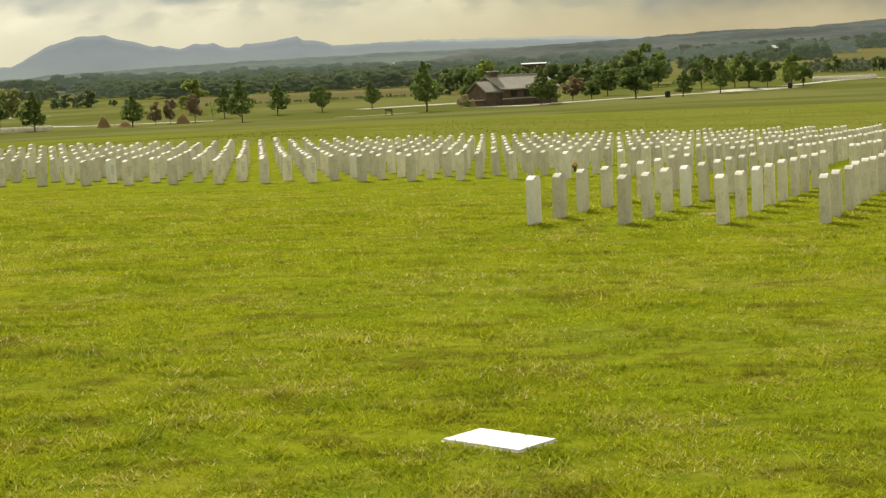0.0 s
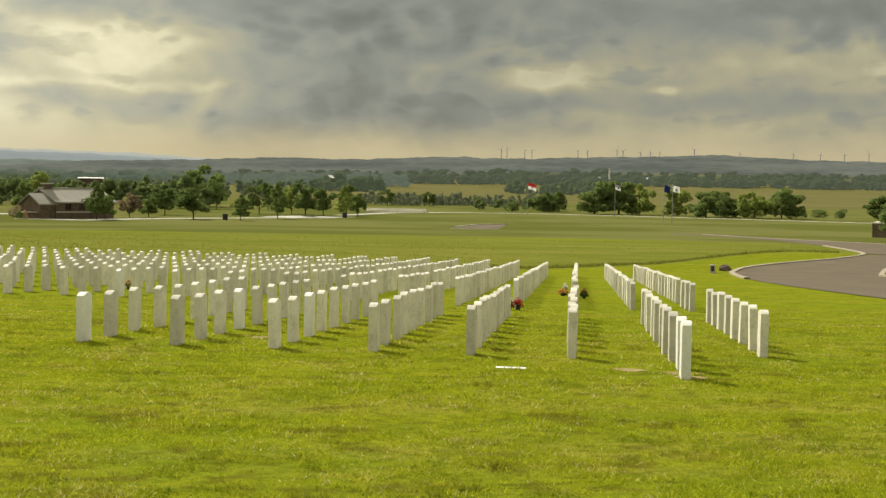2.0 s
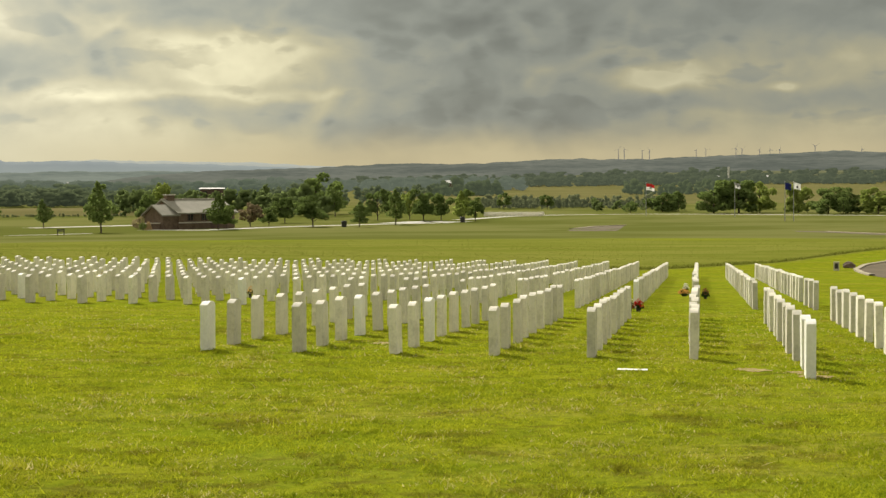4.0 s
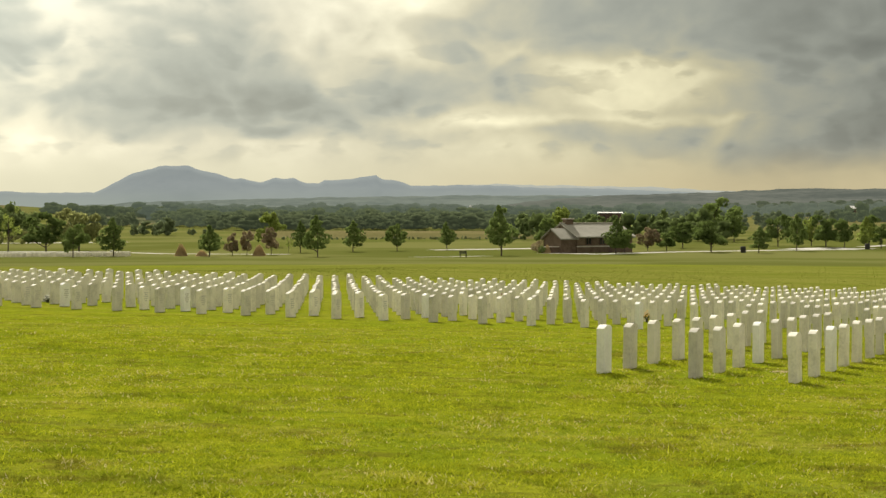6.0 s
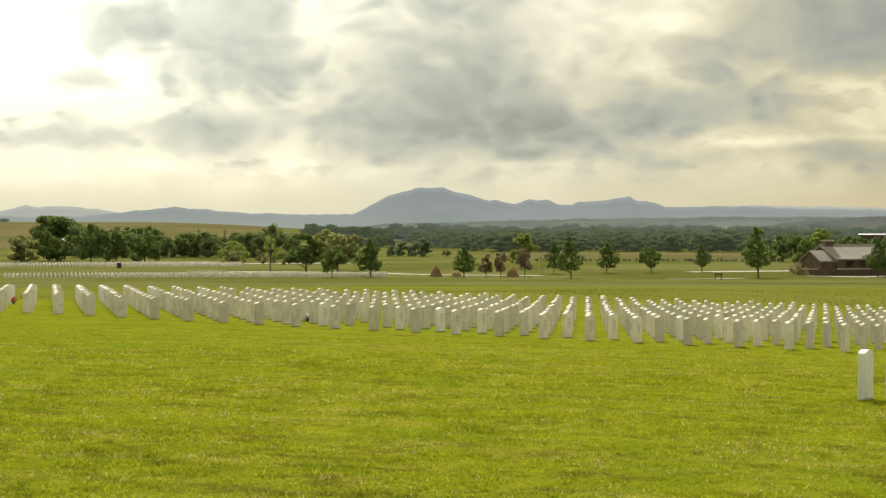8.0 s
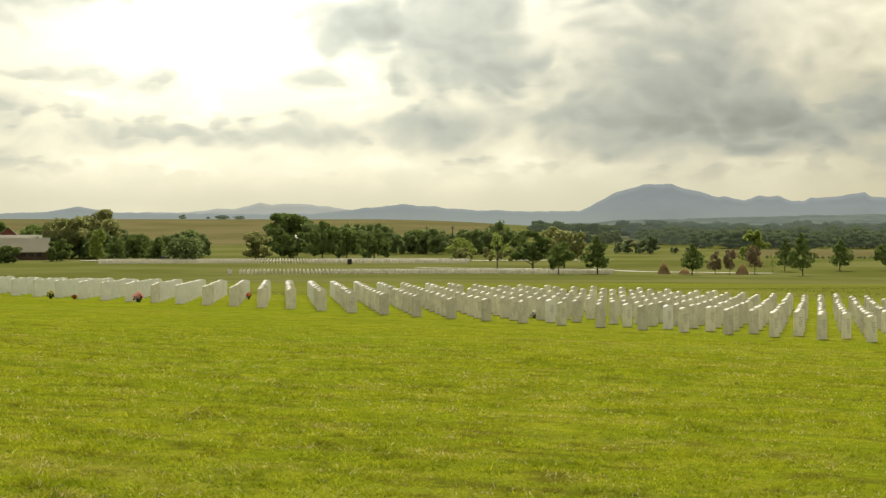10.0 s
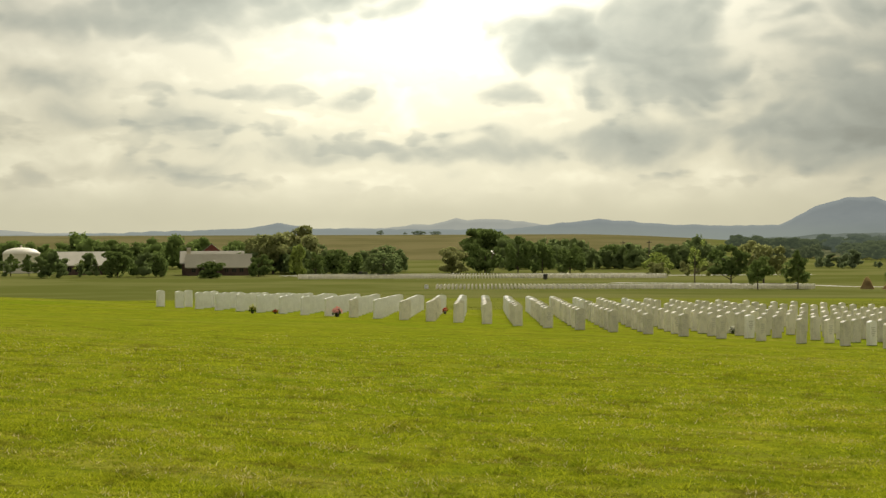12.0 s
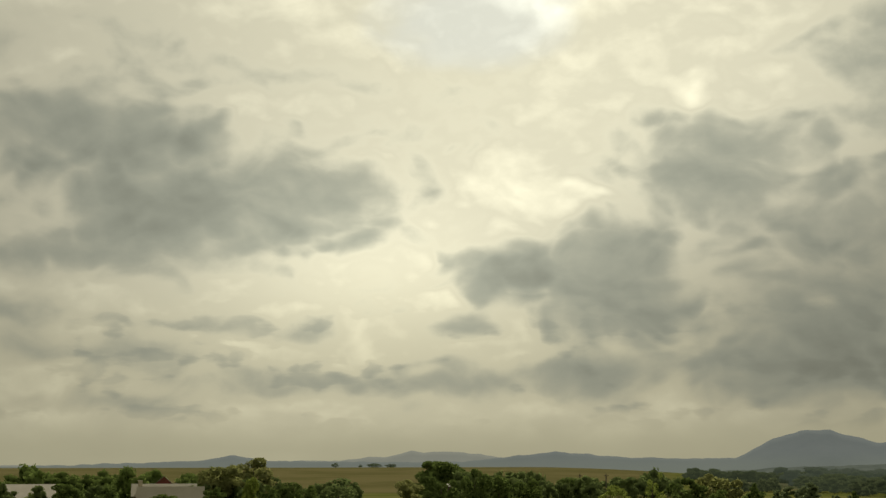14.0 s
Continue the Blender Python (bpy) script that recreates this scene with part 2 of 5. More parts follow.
# the fall of the valley: profile distances and the true distances that they stand for
PROFILE, TRUE = (0, 120, 165, 500, 1450, 2600, 4850), (0, 120, 264, 800, 1720, 2600, 4850)


def height(x, y):
    """Height of the one ground sheet anywhere."""
    r, az = math.hypot(x, y), math.degrees(math.atan2(x, y))
    u = r if r <= 120 else float(np.interp(r, TRUE, PROFILE))
    z = lawn(x, y)
    k = smooth(64, 112 + 38 * smooth(-20, 0, az), u)
    z = z * (1 - k) - 3.0 * k
    front = smooth(110, 70, abs(az))
    rise = (10.5 * smooth(-9, -22, az) * smooth(400, 1100, u)
            + 22.0 * smooth(-3, 24, az) * smooth(900, 2600, u))
    z += rise * front
    return z if r <= 120 else EYE.z + (z - EYE.z) * r / u


def at(az, r, lift=0.0):
    """The place on the ground at an azimuth and distance from the lawn's corner."""
    a = radians(az)
    x, y = math.sin(a) * r, math.cos(a) * r
    return Vector((x, y, height(x, y) + lift))


def from_arrays(name, verts, faces, material, smooth_it=False):
    me = bpy.data.meshes.new(name)
    me.from_pydata(verts, [], faces)
    if smooth_it:
        me.polygons.foreach_set("use_smooth", [True] * len(me.polygons))
    me.materials.append(material)
    me.update()
    return me


def part(name, bm, material, parent=None, label=""):
    me = bpy.data.meshes.new(name)
    bm.to_mesh(me)
    bm.free()
    me.materials.append(material)
    ob = new(name, me)
    if parent:
        ob.parent = parent
    return tagged(ob, label)


def box(bm, lo, hi, m=None):
    """Adds a box between two corners to bm."""
    lo, hi = Vector(lo), Vector(hi)
    mat = Matrix.Translation((lo + hi) / 2) @ Matrix.Diagonal((*(hi - lo), 1))
    got = bmesh.ops.create_cube(bm, size=1.0, matrix=(m @ mat) if m else mat)
    return got["verts"]


def boxed(lo, hi, bevel=0.0):
    bm = bmesh.new()
    box(bm, lo, hi)
    if bevel:
        bmesh.ops.bevel(bm, geom=list(bm.edges), offset=bevel, segments=2, affect="EDGES")
    return bm


def tube(bm, a, b, r0, r1, n=8):
    """Adds a tapered round bar from a to b."""
    a, b = Vector(a), Vector(b)
    q = (b - a).to_track_quat("Z", "Y").to_matrix().to_4x4()
    bmesh.ops.create_cone(bm, cap_ends=True, segments=n, radius1=r0, radius2=r1, depth=(b - a).length,
                          matrix=Matrix.Translation((a + b) / 2) @ q)


def meadow_edge(az):
    """Distance at which the mown grass ends and the rough meadow begins."""
    return 74 + 5 * math.sin(az * 0.11) + 20 * smooth(17, 24, az) + 26 * smooth(22, 28, az) - 6 * smooth(-20, -34, az)


def ground_material():
    m = bpy.data.materials.new("grass_ground")
    m.use_nodes = True
    N = Net(m.node_tree)
    b = m.node_tree.nodes["Principled BSDF"]
    co = N.node("ShaderNodeTexCoord").outputs["Object"]
    n_big, n_mid, n_fine = N.noise(co, 0.13, 6, 0.65), N.noise(co, 0.9, 7, 0.7), N.noise(co, 6.0, 8, 0.75)
    # mowing passes run across the slope
    sx = N.vmath("MULTIPLY", co, (0.06, 0.7, 1.0))
    pass_n = N.noise(sx, 1.0, 4, 0.6)
    lawn_c = N.mix(N.remap(n_mid, 0.38, 0.66), (0.170, 0.204, 0.010), (0.236, 0.250, 0.015))
    lawn_c = N.mix(N.math("MULTIPLY", N.remap(pass_n, 0.48, 0.68), 0.6), lawn_c, (0.27, 0.25, 0.042))
    lawn_c = N.mix(N.math("MULTIPLY", N.remap(n_fine, 0.46, 0.62), 0.62), lawn_c, (0.085, 0.115, 0.009))
    lawn_c = N.mix(N.math("MULTIPLY", N.remap(n_big, 0.45, 0.7), 0.5), lawn_c, (0.14, 0.21, 0.011))
    worn = N.noise(N.vmath("MULTIPLY", co, (0.75, 1.1, 1.0)), 2.0, 5, 0.7)
    lawn_c = N.mix(N.math("MULTIPLY", N.remap(worn, 0.52, 0.64), 0.6), lawn_c, (0.095, 0.082, 0.014))
    clump = N.noise(N.vmath("MULTIPLY", co, (0.8, 1.0, 1.0)), 3.4, 5, 0.72)
    lawn_c = N.mix(N.math("MULTIPLY", N.remap(clump, 0.54, 0.66), 0.5), lawn_c, (0.080, 0.105, 0.010))
    dry = N.math("MULTIPLY", N.remap(N.noise(co, 0.5, 6, 0.7), 0.66, 0.74), 0.5)
    lawn_c = N.mix(dry, lawn_c, (0.25, 0.18, 0.04))
    mead = N.mix(N.remap(N.noise(N.vmath("MULTIPLY", co, (0.35, 1, 1)), 0.22, 6, 0.65), 0.35, 0.65), (0.130, 0.150, 0.020), (0.176, 0.182, 0.036))
    far1 = N.mix(N.remap(N.noise(co, 0.02, 4, 0.6), 0.4, 0.6), (0.102, 0.114, 0.027), (0.146, 0.150, 0.048))
    tan = N.mix(N.remap(N.noise(co, 0.012, 5, 0.6), 0.4, 0.6), (0.122, 0.113, 0.046), (0.156, 0.138, 0.062))
    at1 = N.node("ShaderNodeAttribute")
    at1.attribute_name = "cover"
    sp = N.node("ShaderNodeSeparateXYZ")
    N.plug(at1.outputs["Vector"], sp.inputs[0])
    ragged = N.math("MULTIPLY_ADD", N.math("SUBTRACT", n_mid, 0.5), 0.5, 0.0)
    col = N.mix(N.remap(N.math("ADD", sp.outputs[0], ragged), 0.1, 0.9), lawn_c, mead)
    col = N.mix(N.remap(sp.outputs[1], 0.3, 0.7), col, far1)
    col = N.mix(N.remap(N.math("ADD", sp.outputs[2], ragged), 0.3, 0.7), col, tan)
    wooded = N.mix(N.remap(N.noise(co, 0.008, 6, 0.6), 0.38, 0.62), (0.075, 0.085, 0.045), (0.12, 0.125, 0.075))
    col = N.mix(N.remap(sp.outputs[1], 1.3, 1.7), col, wooded)
    N.plug(col, b.inputs["Base Color"])
    b.inputs["Roughness"].default_value = 0.9
    b.inputs["Specular IOR Level"].default_value = 0.0
    bp = N.node("ShaderNodeBump")
    bp.inputs["Strength"].default_value, bp.inputs["Distance"].default_value = 0.9, 0.06
    N.plug(N.math("ADD", N.math("MULTIPLY", n_fine, 0.5), n_mid), bp.inputs["Height"])
    N.plug(bp.outputs[0], b.inputs["Normal"])
    return m


GRASS = ground_material()


def build_ground():
    azs = [-180 + 4 * k for k in range(31)] + [-56 + 0.4 * k for k in range(281)] + [60 + 4 * k for k in range(30)]
    radii = [0.0] + [1.5 * 1.032 ** k for k in range(256)]
    radii = [r for r in radii if r < 4850] + [4850]
    verts, cover = [], []
    for u in radii:
        r = float(np.interp(u, PROFILE, TRUE))
        for az in azs:
            x, y = math.sin(radians(az)) * r, math.cos(radians(az)) * r
            verts.append((x, y, height(x, y)))
            mead = smooth(-9 + 6 * smooth(8, 18, az), 9 - 6 * smooth(8, 18, az), u - meadow_edge(az)) * (1 - smooth(132, 146, u + 4 * math.sin(az * 0.4))) * (1 - 0.85 * smooth(-24, -33, az))
            farm = smooth(130, 146, u) + smooth(470, 620, u) * smooth(-17, -13, az) * smooth(9, 5, az) + smooth(1300, 1700, u) * smooth(5, 9, az)
            tan = max(smooth(-15, -19, az) * smooth(420, 470, u),
                      smooth(258, 266, u + 1.2 * az) * smooth(366, 356, u) * smooth(-11, -8, az) * smooth(3, 1, az),
                      smooth(480, 500, u) * smooth(640, 600, u) * smooth(-16, -15, az) * smooth(-12, -13, az),
                      0.56 * smooth(5, 9, az) * smooth(330, 380, u) * smooth(1700, 1500, u))
            cover.append((mead, farm, tan))
    na = len(azs)
    faces = []
    for k in range(len(radii) - 1):
        for q in range(na):
            a, b = k * na + q, k * na + (q + 1) % na
            faces.append((a, a + na, b + na, b)) if k else faces.append((a, a + na, b + na))
    me = from_arrays("ground", verts, faces, GRASS, True)
    lay = me.attributes.new("cover", "FLOAT_VECTOR", "POINT")
    lay.data.foreach_set("vector", np.array(cover, dtype=np.float32).ravel())
    return tagged(new("ground", me), "wide green lawn falling to meadow and farmland", "ground", kind="structure")


build_ground()

# ---- headstones ----
MARBLE = surface("white_marble", (0.455, 0.430, 0.345), (0.71, 0.675, 0.56), 4.0, 26.0, 0.75, 0.15, 0.004, vary=0.38, mid=0.42, gloss=0.15)
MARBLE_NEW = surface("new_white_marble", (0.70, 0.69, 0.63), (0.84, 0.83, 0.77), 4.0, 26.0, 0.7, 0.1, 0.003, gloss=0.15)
CARVED = surface("carved_letters", (0.40, 0.385, 0.335), (0.54, 0.52, 0.455), 20, 80, 0.8, 0)
ROW_AZ, STEP = 20.106, 1.219
ALONG = Vector((math.sin(radians(ROW_AZ)), math.cos(radians(ROW_AZ)), 0))
ACROSS = Vector((ALONG.y, -ALONG.x, 0))
STONE_H = 0.607


def plot(i, j, back):
    """The place of row i, stone j, in the front or the back section."""
    p = ALONG * STEP * ((28.299 if back else 16.416) + j) + ACROSS * (-6.146 + STEP * i)
    return Vector((p.x, p.y, height(p.x, p.y)))


def stone_mesh():
    bm = bmesh.new()
    w, th, n = 0.165, 0.051, 8
    prof = [(-w, -0.12), (w, -0.12)]
    for k in range(n + 1):
        x = w - 2 * w * k / n
        prof.append((x, STONE_H - 0.042 * (x / w) ** 2))
    fr = [bm.verts.new((x, -th, z)) for x, z in prof]
    bk = [bm.verts.new((x, th, z)) for x, z in prof]
    bm.faces.new(fr)
    bm.faces.new(bk[::-1])
    for k in range(len(prof)):
        q = (k + 1) % len(prof)
        bm.faces.new((fr[q], fr[k], bk[k], bk[q]))
    bmesh.ops.bevel(bm, geom=[e for e in bm.edges if all(len(f.verts) > 4 for f in e.link_faces[:1]) or len(e.link_faces[1].verts) > 4],
                    offset=0.007, segments=1, affect="EDGES")
    bmesh.ops.recalc_face_normals(bm, faces=bm.faces)
    me = bpy.data.meshes.new("headstone")
    bm.to_mesh(me)
    bm.free()
    me.materials.append(MARBLE)
    return me


def back_end(i):
    """Number of the last stone of a row in the back section."""
    if i < -33:
        return {-37: 5, -36: 7, -35: 8, -34: 9}[i]
    if i < -28:
        return 10
    return min(28, round(16 + (i + 18) * 0.6))


rng = random.Random(7)
stones = []
for i in range(0, 8):
    lo, hi = {5: (0, 8), 6: (-2, 7), 7: (1, 8)}.get(i, (0, 8))
    stones += [(i, j, False) for j in range(lo, hi + 1)]
for i in range(-37, 8):
    for j in range(0, back_end(i) + 1):
        if j and rng.random() < 0.008:
            continue
        stones.append((i, j, True))
stones.sort(key=lambda s: plot(*s).length)


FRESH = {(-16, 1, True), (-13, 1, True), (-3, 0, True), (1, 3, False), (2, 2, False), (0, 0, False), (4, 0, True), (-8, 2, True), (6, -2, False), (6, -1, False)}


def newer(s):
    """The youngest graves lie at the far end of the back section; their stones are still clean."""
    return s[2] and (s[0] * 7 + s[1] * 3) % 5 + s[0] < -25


def carved_line_mesh():
    """One worn line of carved writing."""
    me = bpy.data.meshes.new("carved_line")
    bm = boxed((-0.09, -0.0535, -0.011), (0.09, -0.0500, 0.011))
    bm.to_mesh(me)
    bm.free()
    me.materials.append(CARVED)
    return me


def build_stones():
    me, writing = stone_mesh(), carved_line_mesh()
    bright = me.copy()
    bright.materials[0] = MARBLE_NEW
    base = np.empty(len(me.vertices) * 3)
    me.vertices.foreach_get("co", base)
    base = base.reshape(-1, 3)
    polys = [tuple(p.vertices) for p in me.polygons]
    turn_z = -ROW_AZ + 90
    verts, faces, young = [], [], []
    for k, s in enumerate(stones):
        p = plot(*s)
        lean = Matrix.Rotation(radians(rng.gauss(0, 0.5)), 4, "X") @ Matrix.Rotation(radians(rng.gauss(0, 0.35)), 4, "Y")
        m = Matrix.Translation(p + Vector((rng.gauss(0, 0.012), rng.gauss(0, 0.012), rng.gauss(0, 0.012)))) @ pose(0, 0, 0, 0, 0, turn_z + rng.gauss(0, 0.8)) @ lean
        if k < 300:
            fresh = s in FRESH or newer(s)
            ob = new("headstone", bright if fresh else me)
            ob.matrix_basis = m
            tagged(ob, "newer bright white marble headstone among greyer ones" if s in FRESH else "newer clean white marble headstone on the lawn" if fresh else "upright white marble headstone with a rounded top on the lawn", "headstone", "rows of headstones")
            if s[2] and s[1] < 2 and -26 < s[0] < -7:
                for q, wide in enumerate((1.0, 0.7, 1.1, 0.9, 0.6)):
                    w = new("carved_line", writing)
                    w.parent = ob
                    w.matrix_basis = Matrix.Translation((0, 0, 0.43 - 0.05 * q)) @ Matrix.Diagonal((wide, 1, 1, 1))
        else:
            off = len(verts)
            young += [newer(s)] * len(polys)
            mm = np.array(m)
            verts += (base @ mm[:3, :3].T + mm[:3, 3]).tolist()
            faces += [tuple(v + off for v in f) for f in polys]
    rest = from_arrays("headstone_rows", verts, faces, MARBLE_MANY)
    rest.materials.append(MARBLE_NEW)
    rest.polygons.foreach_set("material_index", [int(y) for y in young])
    far = new("headstone_rows", rest)
    tagged(far, "many more white marble headstones in straight rows", "headstones", kind="stuff")


def island_marble():
    """The same marble for the joined stones, each a little different."""
    m = MARBLE.copy()
    N = Net(m.node_tree)
    b = m.node_tree.nodes["Principled BSDF"]
    old = b.inputs["Base Color"].links[0].from_socket
    g = N.node("ShaderNodeNewGeometry").outputs["Random Per Island"]
    k = N.math("MULTIPLY_ADD", g, 0.22, 0.89)
    N.plug(N.mix(1.0, old, N.vec(k, k, k), "MULTIPLY"), b.inputs["Base Color"])
    return m


MARBLE_MANY = island_marble()
build_stones()

# ---- distance ----


def hazed_material(name, dark, light, scale, glow, foot=None, rise=50.0, flat=3.0):
    """Far hills and turbines; haze is painted in as pale colour and emission."""
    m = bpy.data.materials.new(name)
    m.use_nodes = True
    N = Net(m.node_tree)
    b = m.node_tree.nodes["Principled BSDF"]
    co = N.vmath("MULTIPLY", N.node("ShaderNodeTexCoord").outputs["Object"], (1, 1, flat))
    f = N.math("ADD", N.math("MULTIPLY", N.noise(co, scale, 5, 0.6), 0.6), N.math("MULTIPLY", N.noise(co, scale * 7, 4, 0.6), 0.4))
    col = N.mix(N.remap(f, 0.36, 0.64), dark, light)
    # tone the foot as if haze lay thicker there
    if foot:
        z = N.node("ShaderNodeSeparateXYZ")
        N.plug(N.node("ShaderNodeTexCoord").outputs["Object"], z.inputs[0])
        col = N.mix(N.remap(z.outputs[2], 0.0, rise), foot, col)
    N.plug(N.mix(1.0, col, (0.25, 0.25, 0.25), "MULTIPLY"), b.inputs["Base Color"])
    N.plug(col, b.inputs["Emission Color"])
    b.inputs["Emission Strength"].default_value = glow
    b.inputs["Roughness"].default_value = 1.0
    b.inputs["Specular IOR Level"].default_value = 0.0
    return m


# the blue and pale tones stand in for haze over the hills
HILL = hazed_material("hazed_blue_hill", (0.205, 0.229, 0.229), (0.222, 0.245, 0.241), 0.003, 1.0, (0.225, 0.252, 0.226), 75.0)
PALE_HILL = hazed_material("hazed_pale_hill", (0.300, 0.312, 0.278), (0.320, 0.330, 0.292), 0.003, 1.0)
WOODED = hazed_material("hazed_wooded_hill", (0.080, 0.090, 0.076), (0.138, 0.145, 0.120), 0.006, 0.92, (0.125, 0.132, 0.105), 26.0, 14.0)

HAZY_SLOPE = hazed_material("hazy_slope", (0.110, 0.130, 0.110), (0.170, 0.190, 0.158), 0.006, 0.95, flat=14.0)


def ridge(name, label, r, profile, material, depth=200.0, rough=2.0):
    """A far range of hills; profile: azimuth and top elevation in degrees."""
    azs = [p[0] for p in profile]
    step = 0.1
    n = int((azs[-1] - azs[0]) / step)
    verts, faces = [], []
    layers = 7
    for k in range(n + 1):
        az = azs[0] + k * step
        el = float(np.interp(az, azs, [p[1] for p in profile]))
        top = EYE.z + r * math.tan(radians(el)) + rough * 1.6 * noise.fractal(Vector((az * 1.7, r * 0.01, 0)), 1.0, 2.0, 5)
        a = radians(az)
        for q in range(layers):
            f = q / (layers - 1)
            wob = 25 * noise.noise(Vector((az * 1.1, q * 0.5, r * 0.01)))
            rr = r - depth * (1 - f) ** 1.3 + wob * (1 - f)
            z = -12 + (top + 12) * (f ** 0.8)
            verts.append((math.sin(a) * rr, math.cos(a) * rr, z))
        verts.append((math.sin(a) * (r + 100), math.cos(a) * (r + 100), -12))
    w = layers + 1
    for k in range(n):
        for q in range(w - 1):
            a = k * w + q
            faces.append((a, a + w, a + w + 1, a + 1))
    return tagged(new(name, from_arrays(name, verts, faces, material, True)), label, "hills", kind="structure")


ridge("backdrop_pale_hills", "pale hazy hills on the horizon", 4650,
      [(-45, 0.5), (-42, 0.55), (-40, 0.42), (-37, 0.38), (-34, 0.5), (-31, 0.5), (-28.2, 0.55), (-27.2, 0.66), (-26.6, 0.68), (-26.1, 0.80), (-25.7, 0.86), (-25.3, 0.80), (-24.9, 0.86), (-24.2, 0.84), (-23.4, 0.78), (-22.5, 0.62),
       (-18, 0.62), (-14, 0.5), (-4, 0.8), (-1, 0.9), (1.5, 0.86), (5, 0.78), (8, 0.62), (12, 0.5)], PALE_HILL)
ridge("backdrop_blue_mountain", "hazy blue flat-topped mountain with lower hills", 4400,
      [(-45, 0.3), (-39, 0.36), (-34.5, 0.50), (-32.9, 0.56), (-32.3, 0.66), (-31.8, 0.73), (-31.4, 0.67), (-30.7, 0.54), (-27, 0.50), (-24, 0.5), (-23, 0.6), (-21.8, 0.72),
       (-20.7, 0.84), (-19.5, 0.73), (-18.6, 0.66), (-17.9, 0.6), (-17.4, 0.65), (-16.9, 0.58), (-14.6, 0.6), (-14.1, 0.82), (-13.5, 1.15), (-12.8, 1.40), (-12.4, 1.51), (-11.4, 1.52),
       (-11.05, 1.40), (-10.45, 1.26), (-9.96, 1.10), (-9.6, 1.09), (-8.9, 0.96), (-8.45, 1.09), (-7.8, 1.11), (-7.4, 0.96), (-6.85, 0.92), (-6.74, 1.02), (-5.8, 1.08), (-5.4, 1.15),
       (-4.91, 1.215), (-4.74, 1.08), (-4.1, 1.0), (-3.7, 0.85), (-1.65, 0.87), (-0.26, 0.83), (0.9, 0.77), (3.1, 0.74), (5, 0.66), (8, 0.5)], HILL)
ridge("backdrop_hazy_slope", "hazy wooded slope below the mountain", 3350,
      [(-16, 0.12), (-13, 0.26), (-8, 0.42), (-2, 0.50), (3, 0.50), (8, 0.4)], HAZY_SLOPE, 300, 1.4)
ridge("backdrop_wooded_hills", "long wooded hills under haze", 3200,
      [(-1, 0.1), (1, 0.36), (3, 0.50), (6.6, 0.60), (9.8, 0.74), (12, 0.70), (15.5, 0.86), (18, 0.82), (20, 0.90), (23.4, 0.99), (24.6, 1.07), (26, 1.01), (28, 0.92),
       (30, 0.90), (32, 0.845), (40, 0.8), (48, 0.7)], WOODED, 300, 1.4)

# ---- trees ----


def leaf_material(name, dark, light, through_light=0.35):
    m = bpy.data.materials.new(name)
    m.use_nodes = True
    N = Net(m.node_tree)
    m.node_tree.nodes.remove(m.node_tree.nodes["Principled BSDF"])
    g = N.node("ShaderNodeNewGeometry").outputs["Random Per Island"]
    info = N.node("ShaderNodeObjectInfo").outputs["Random"]
    f = N.math("MULTIPLY_ADD", info, 0.5, N.math("MULTIPLY", g, 0.5))
    col = N.mix(f, dark, light)
    d, tr, mx = N.node("ShaderNodeBsdfDiffuse"), N.node("ShaderNodeBsdfTranslucent"), N.node("ShaderNodeMixShader")
    N.plug(col, d.inputs[0])
    N.plug(col, tr.inputs[0])
    mx.inputs[0].default_value = through_light
    N.plug(d.outputs[0], mx.inputs[1])
    N.plug(tr.outputs[0], mx.inputs[2])
    N.plug(mx.outputs[0], m.node_tree.nodes["Material Output"].inputs[0])
    return m


BARK = surface("bark", (0.06, 0.045, 0.035), (0.13, 0.10, 0.08), 6, 40, 0.95, 0.5, 0.02, stretch=(1, 1, 0.3))
LEAF = leaf_material("leaf_green", (0.112, 0.158, 0.045), (0.211, 0.279, 0.078), 0.55)
LEAF_LIGHT = leaf_material("leaf_light", (0.205, 0.260, 0.056), (0.340, 0.405, 0.098), 0.6)
LEAF_OLIVE = leaf_material("leaf_olive", (0.235, 0.255, 0.092), (0.385, 0.395, 0.150), 0.6)
LEAF_RED = leaf_material("leaf_bronze", (0.225, 0.180, 0.105), (0.360, 0.285, 0.165), 0.6)
LEAF_MID = leaf_material("leaf_mid", (0.129, 0.172, 0.062), (0.234, 0.295, 0.104), 0.6)
# bluer than the near greens: some distance haze is mixed into this colour
LEAF_FAR = leaf_material("leaf_far_hazed", (0.150, 0.190, 0.096), (0.228, 0.276, 0.135), 0.6)


def hazed_leaf(name, dark, light, air):
    """Woods of the far backdrop; the hazy air before them is added as emission."""
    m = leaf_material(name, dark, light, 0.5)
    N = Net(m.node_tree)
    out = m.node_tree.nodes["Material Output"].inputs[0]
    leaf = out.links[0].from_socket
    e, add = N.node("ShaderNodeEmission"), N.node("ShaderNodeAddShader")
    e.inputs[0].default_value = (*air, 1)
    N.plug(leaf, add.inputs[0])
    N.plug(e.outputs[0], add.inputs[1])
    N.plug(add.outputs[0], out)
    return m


# last colour: painted haze emission, mostly stronger the farther the wood stands
WOOD_700 = hazed_leaf("distant_wood", (0.056, 0.072, 0.034), (0.098, 0.118, 0.054), (0.040, 0.050, 0.031))
WOOD_600 = hazed_leaf("distant_wood_edge", (0.100, 0.125, 0.062), (0.160, 0.190, 0.095), (0.018, 0.023, 0.014))
WOOD_1000 = hazed_leaf("distant_hazy_wood", (0.040, 0.050, 0.030), (0.066, 0.080, 0.046), (0.063, 0.078, 0.058))
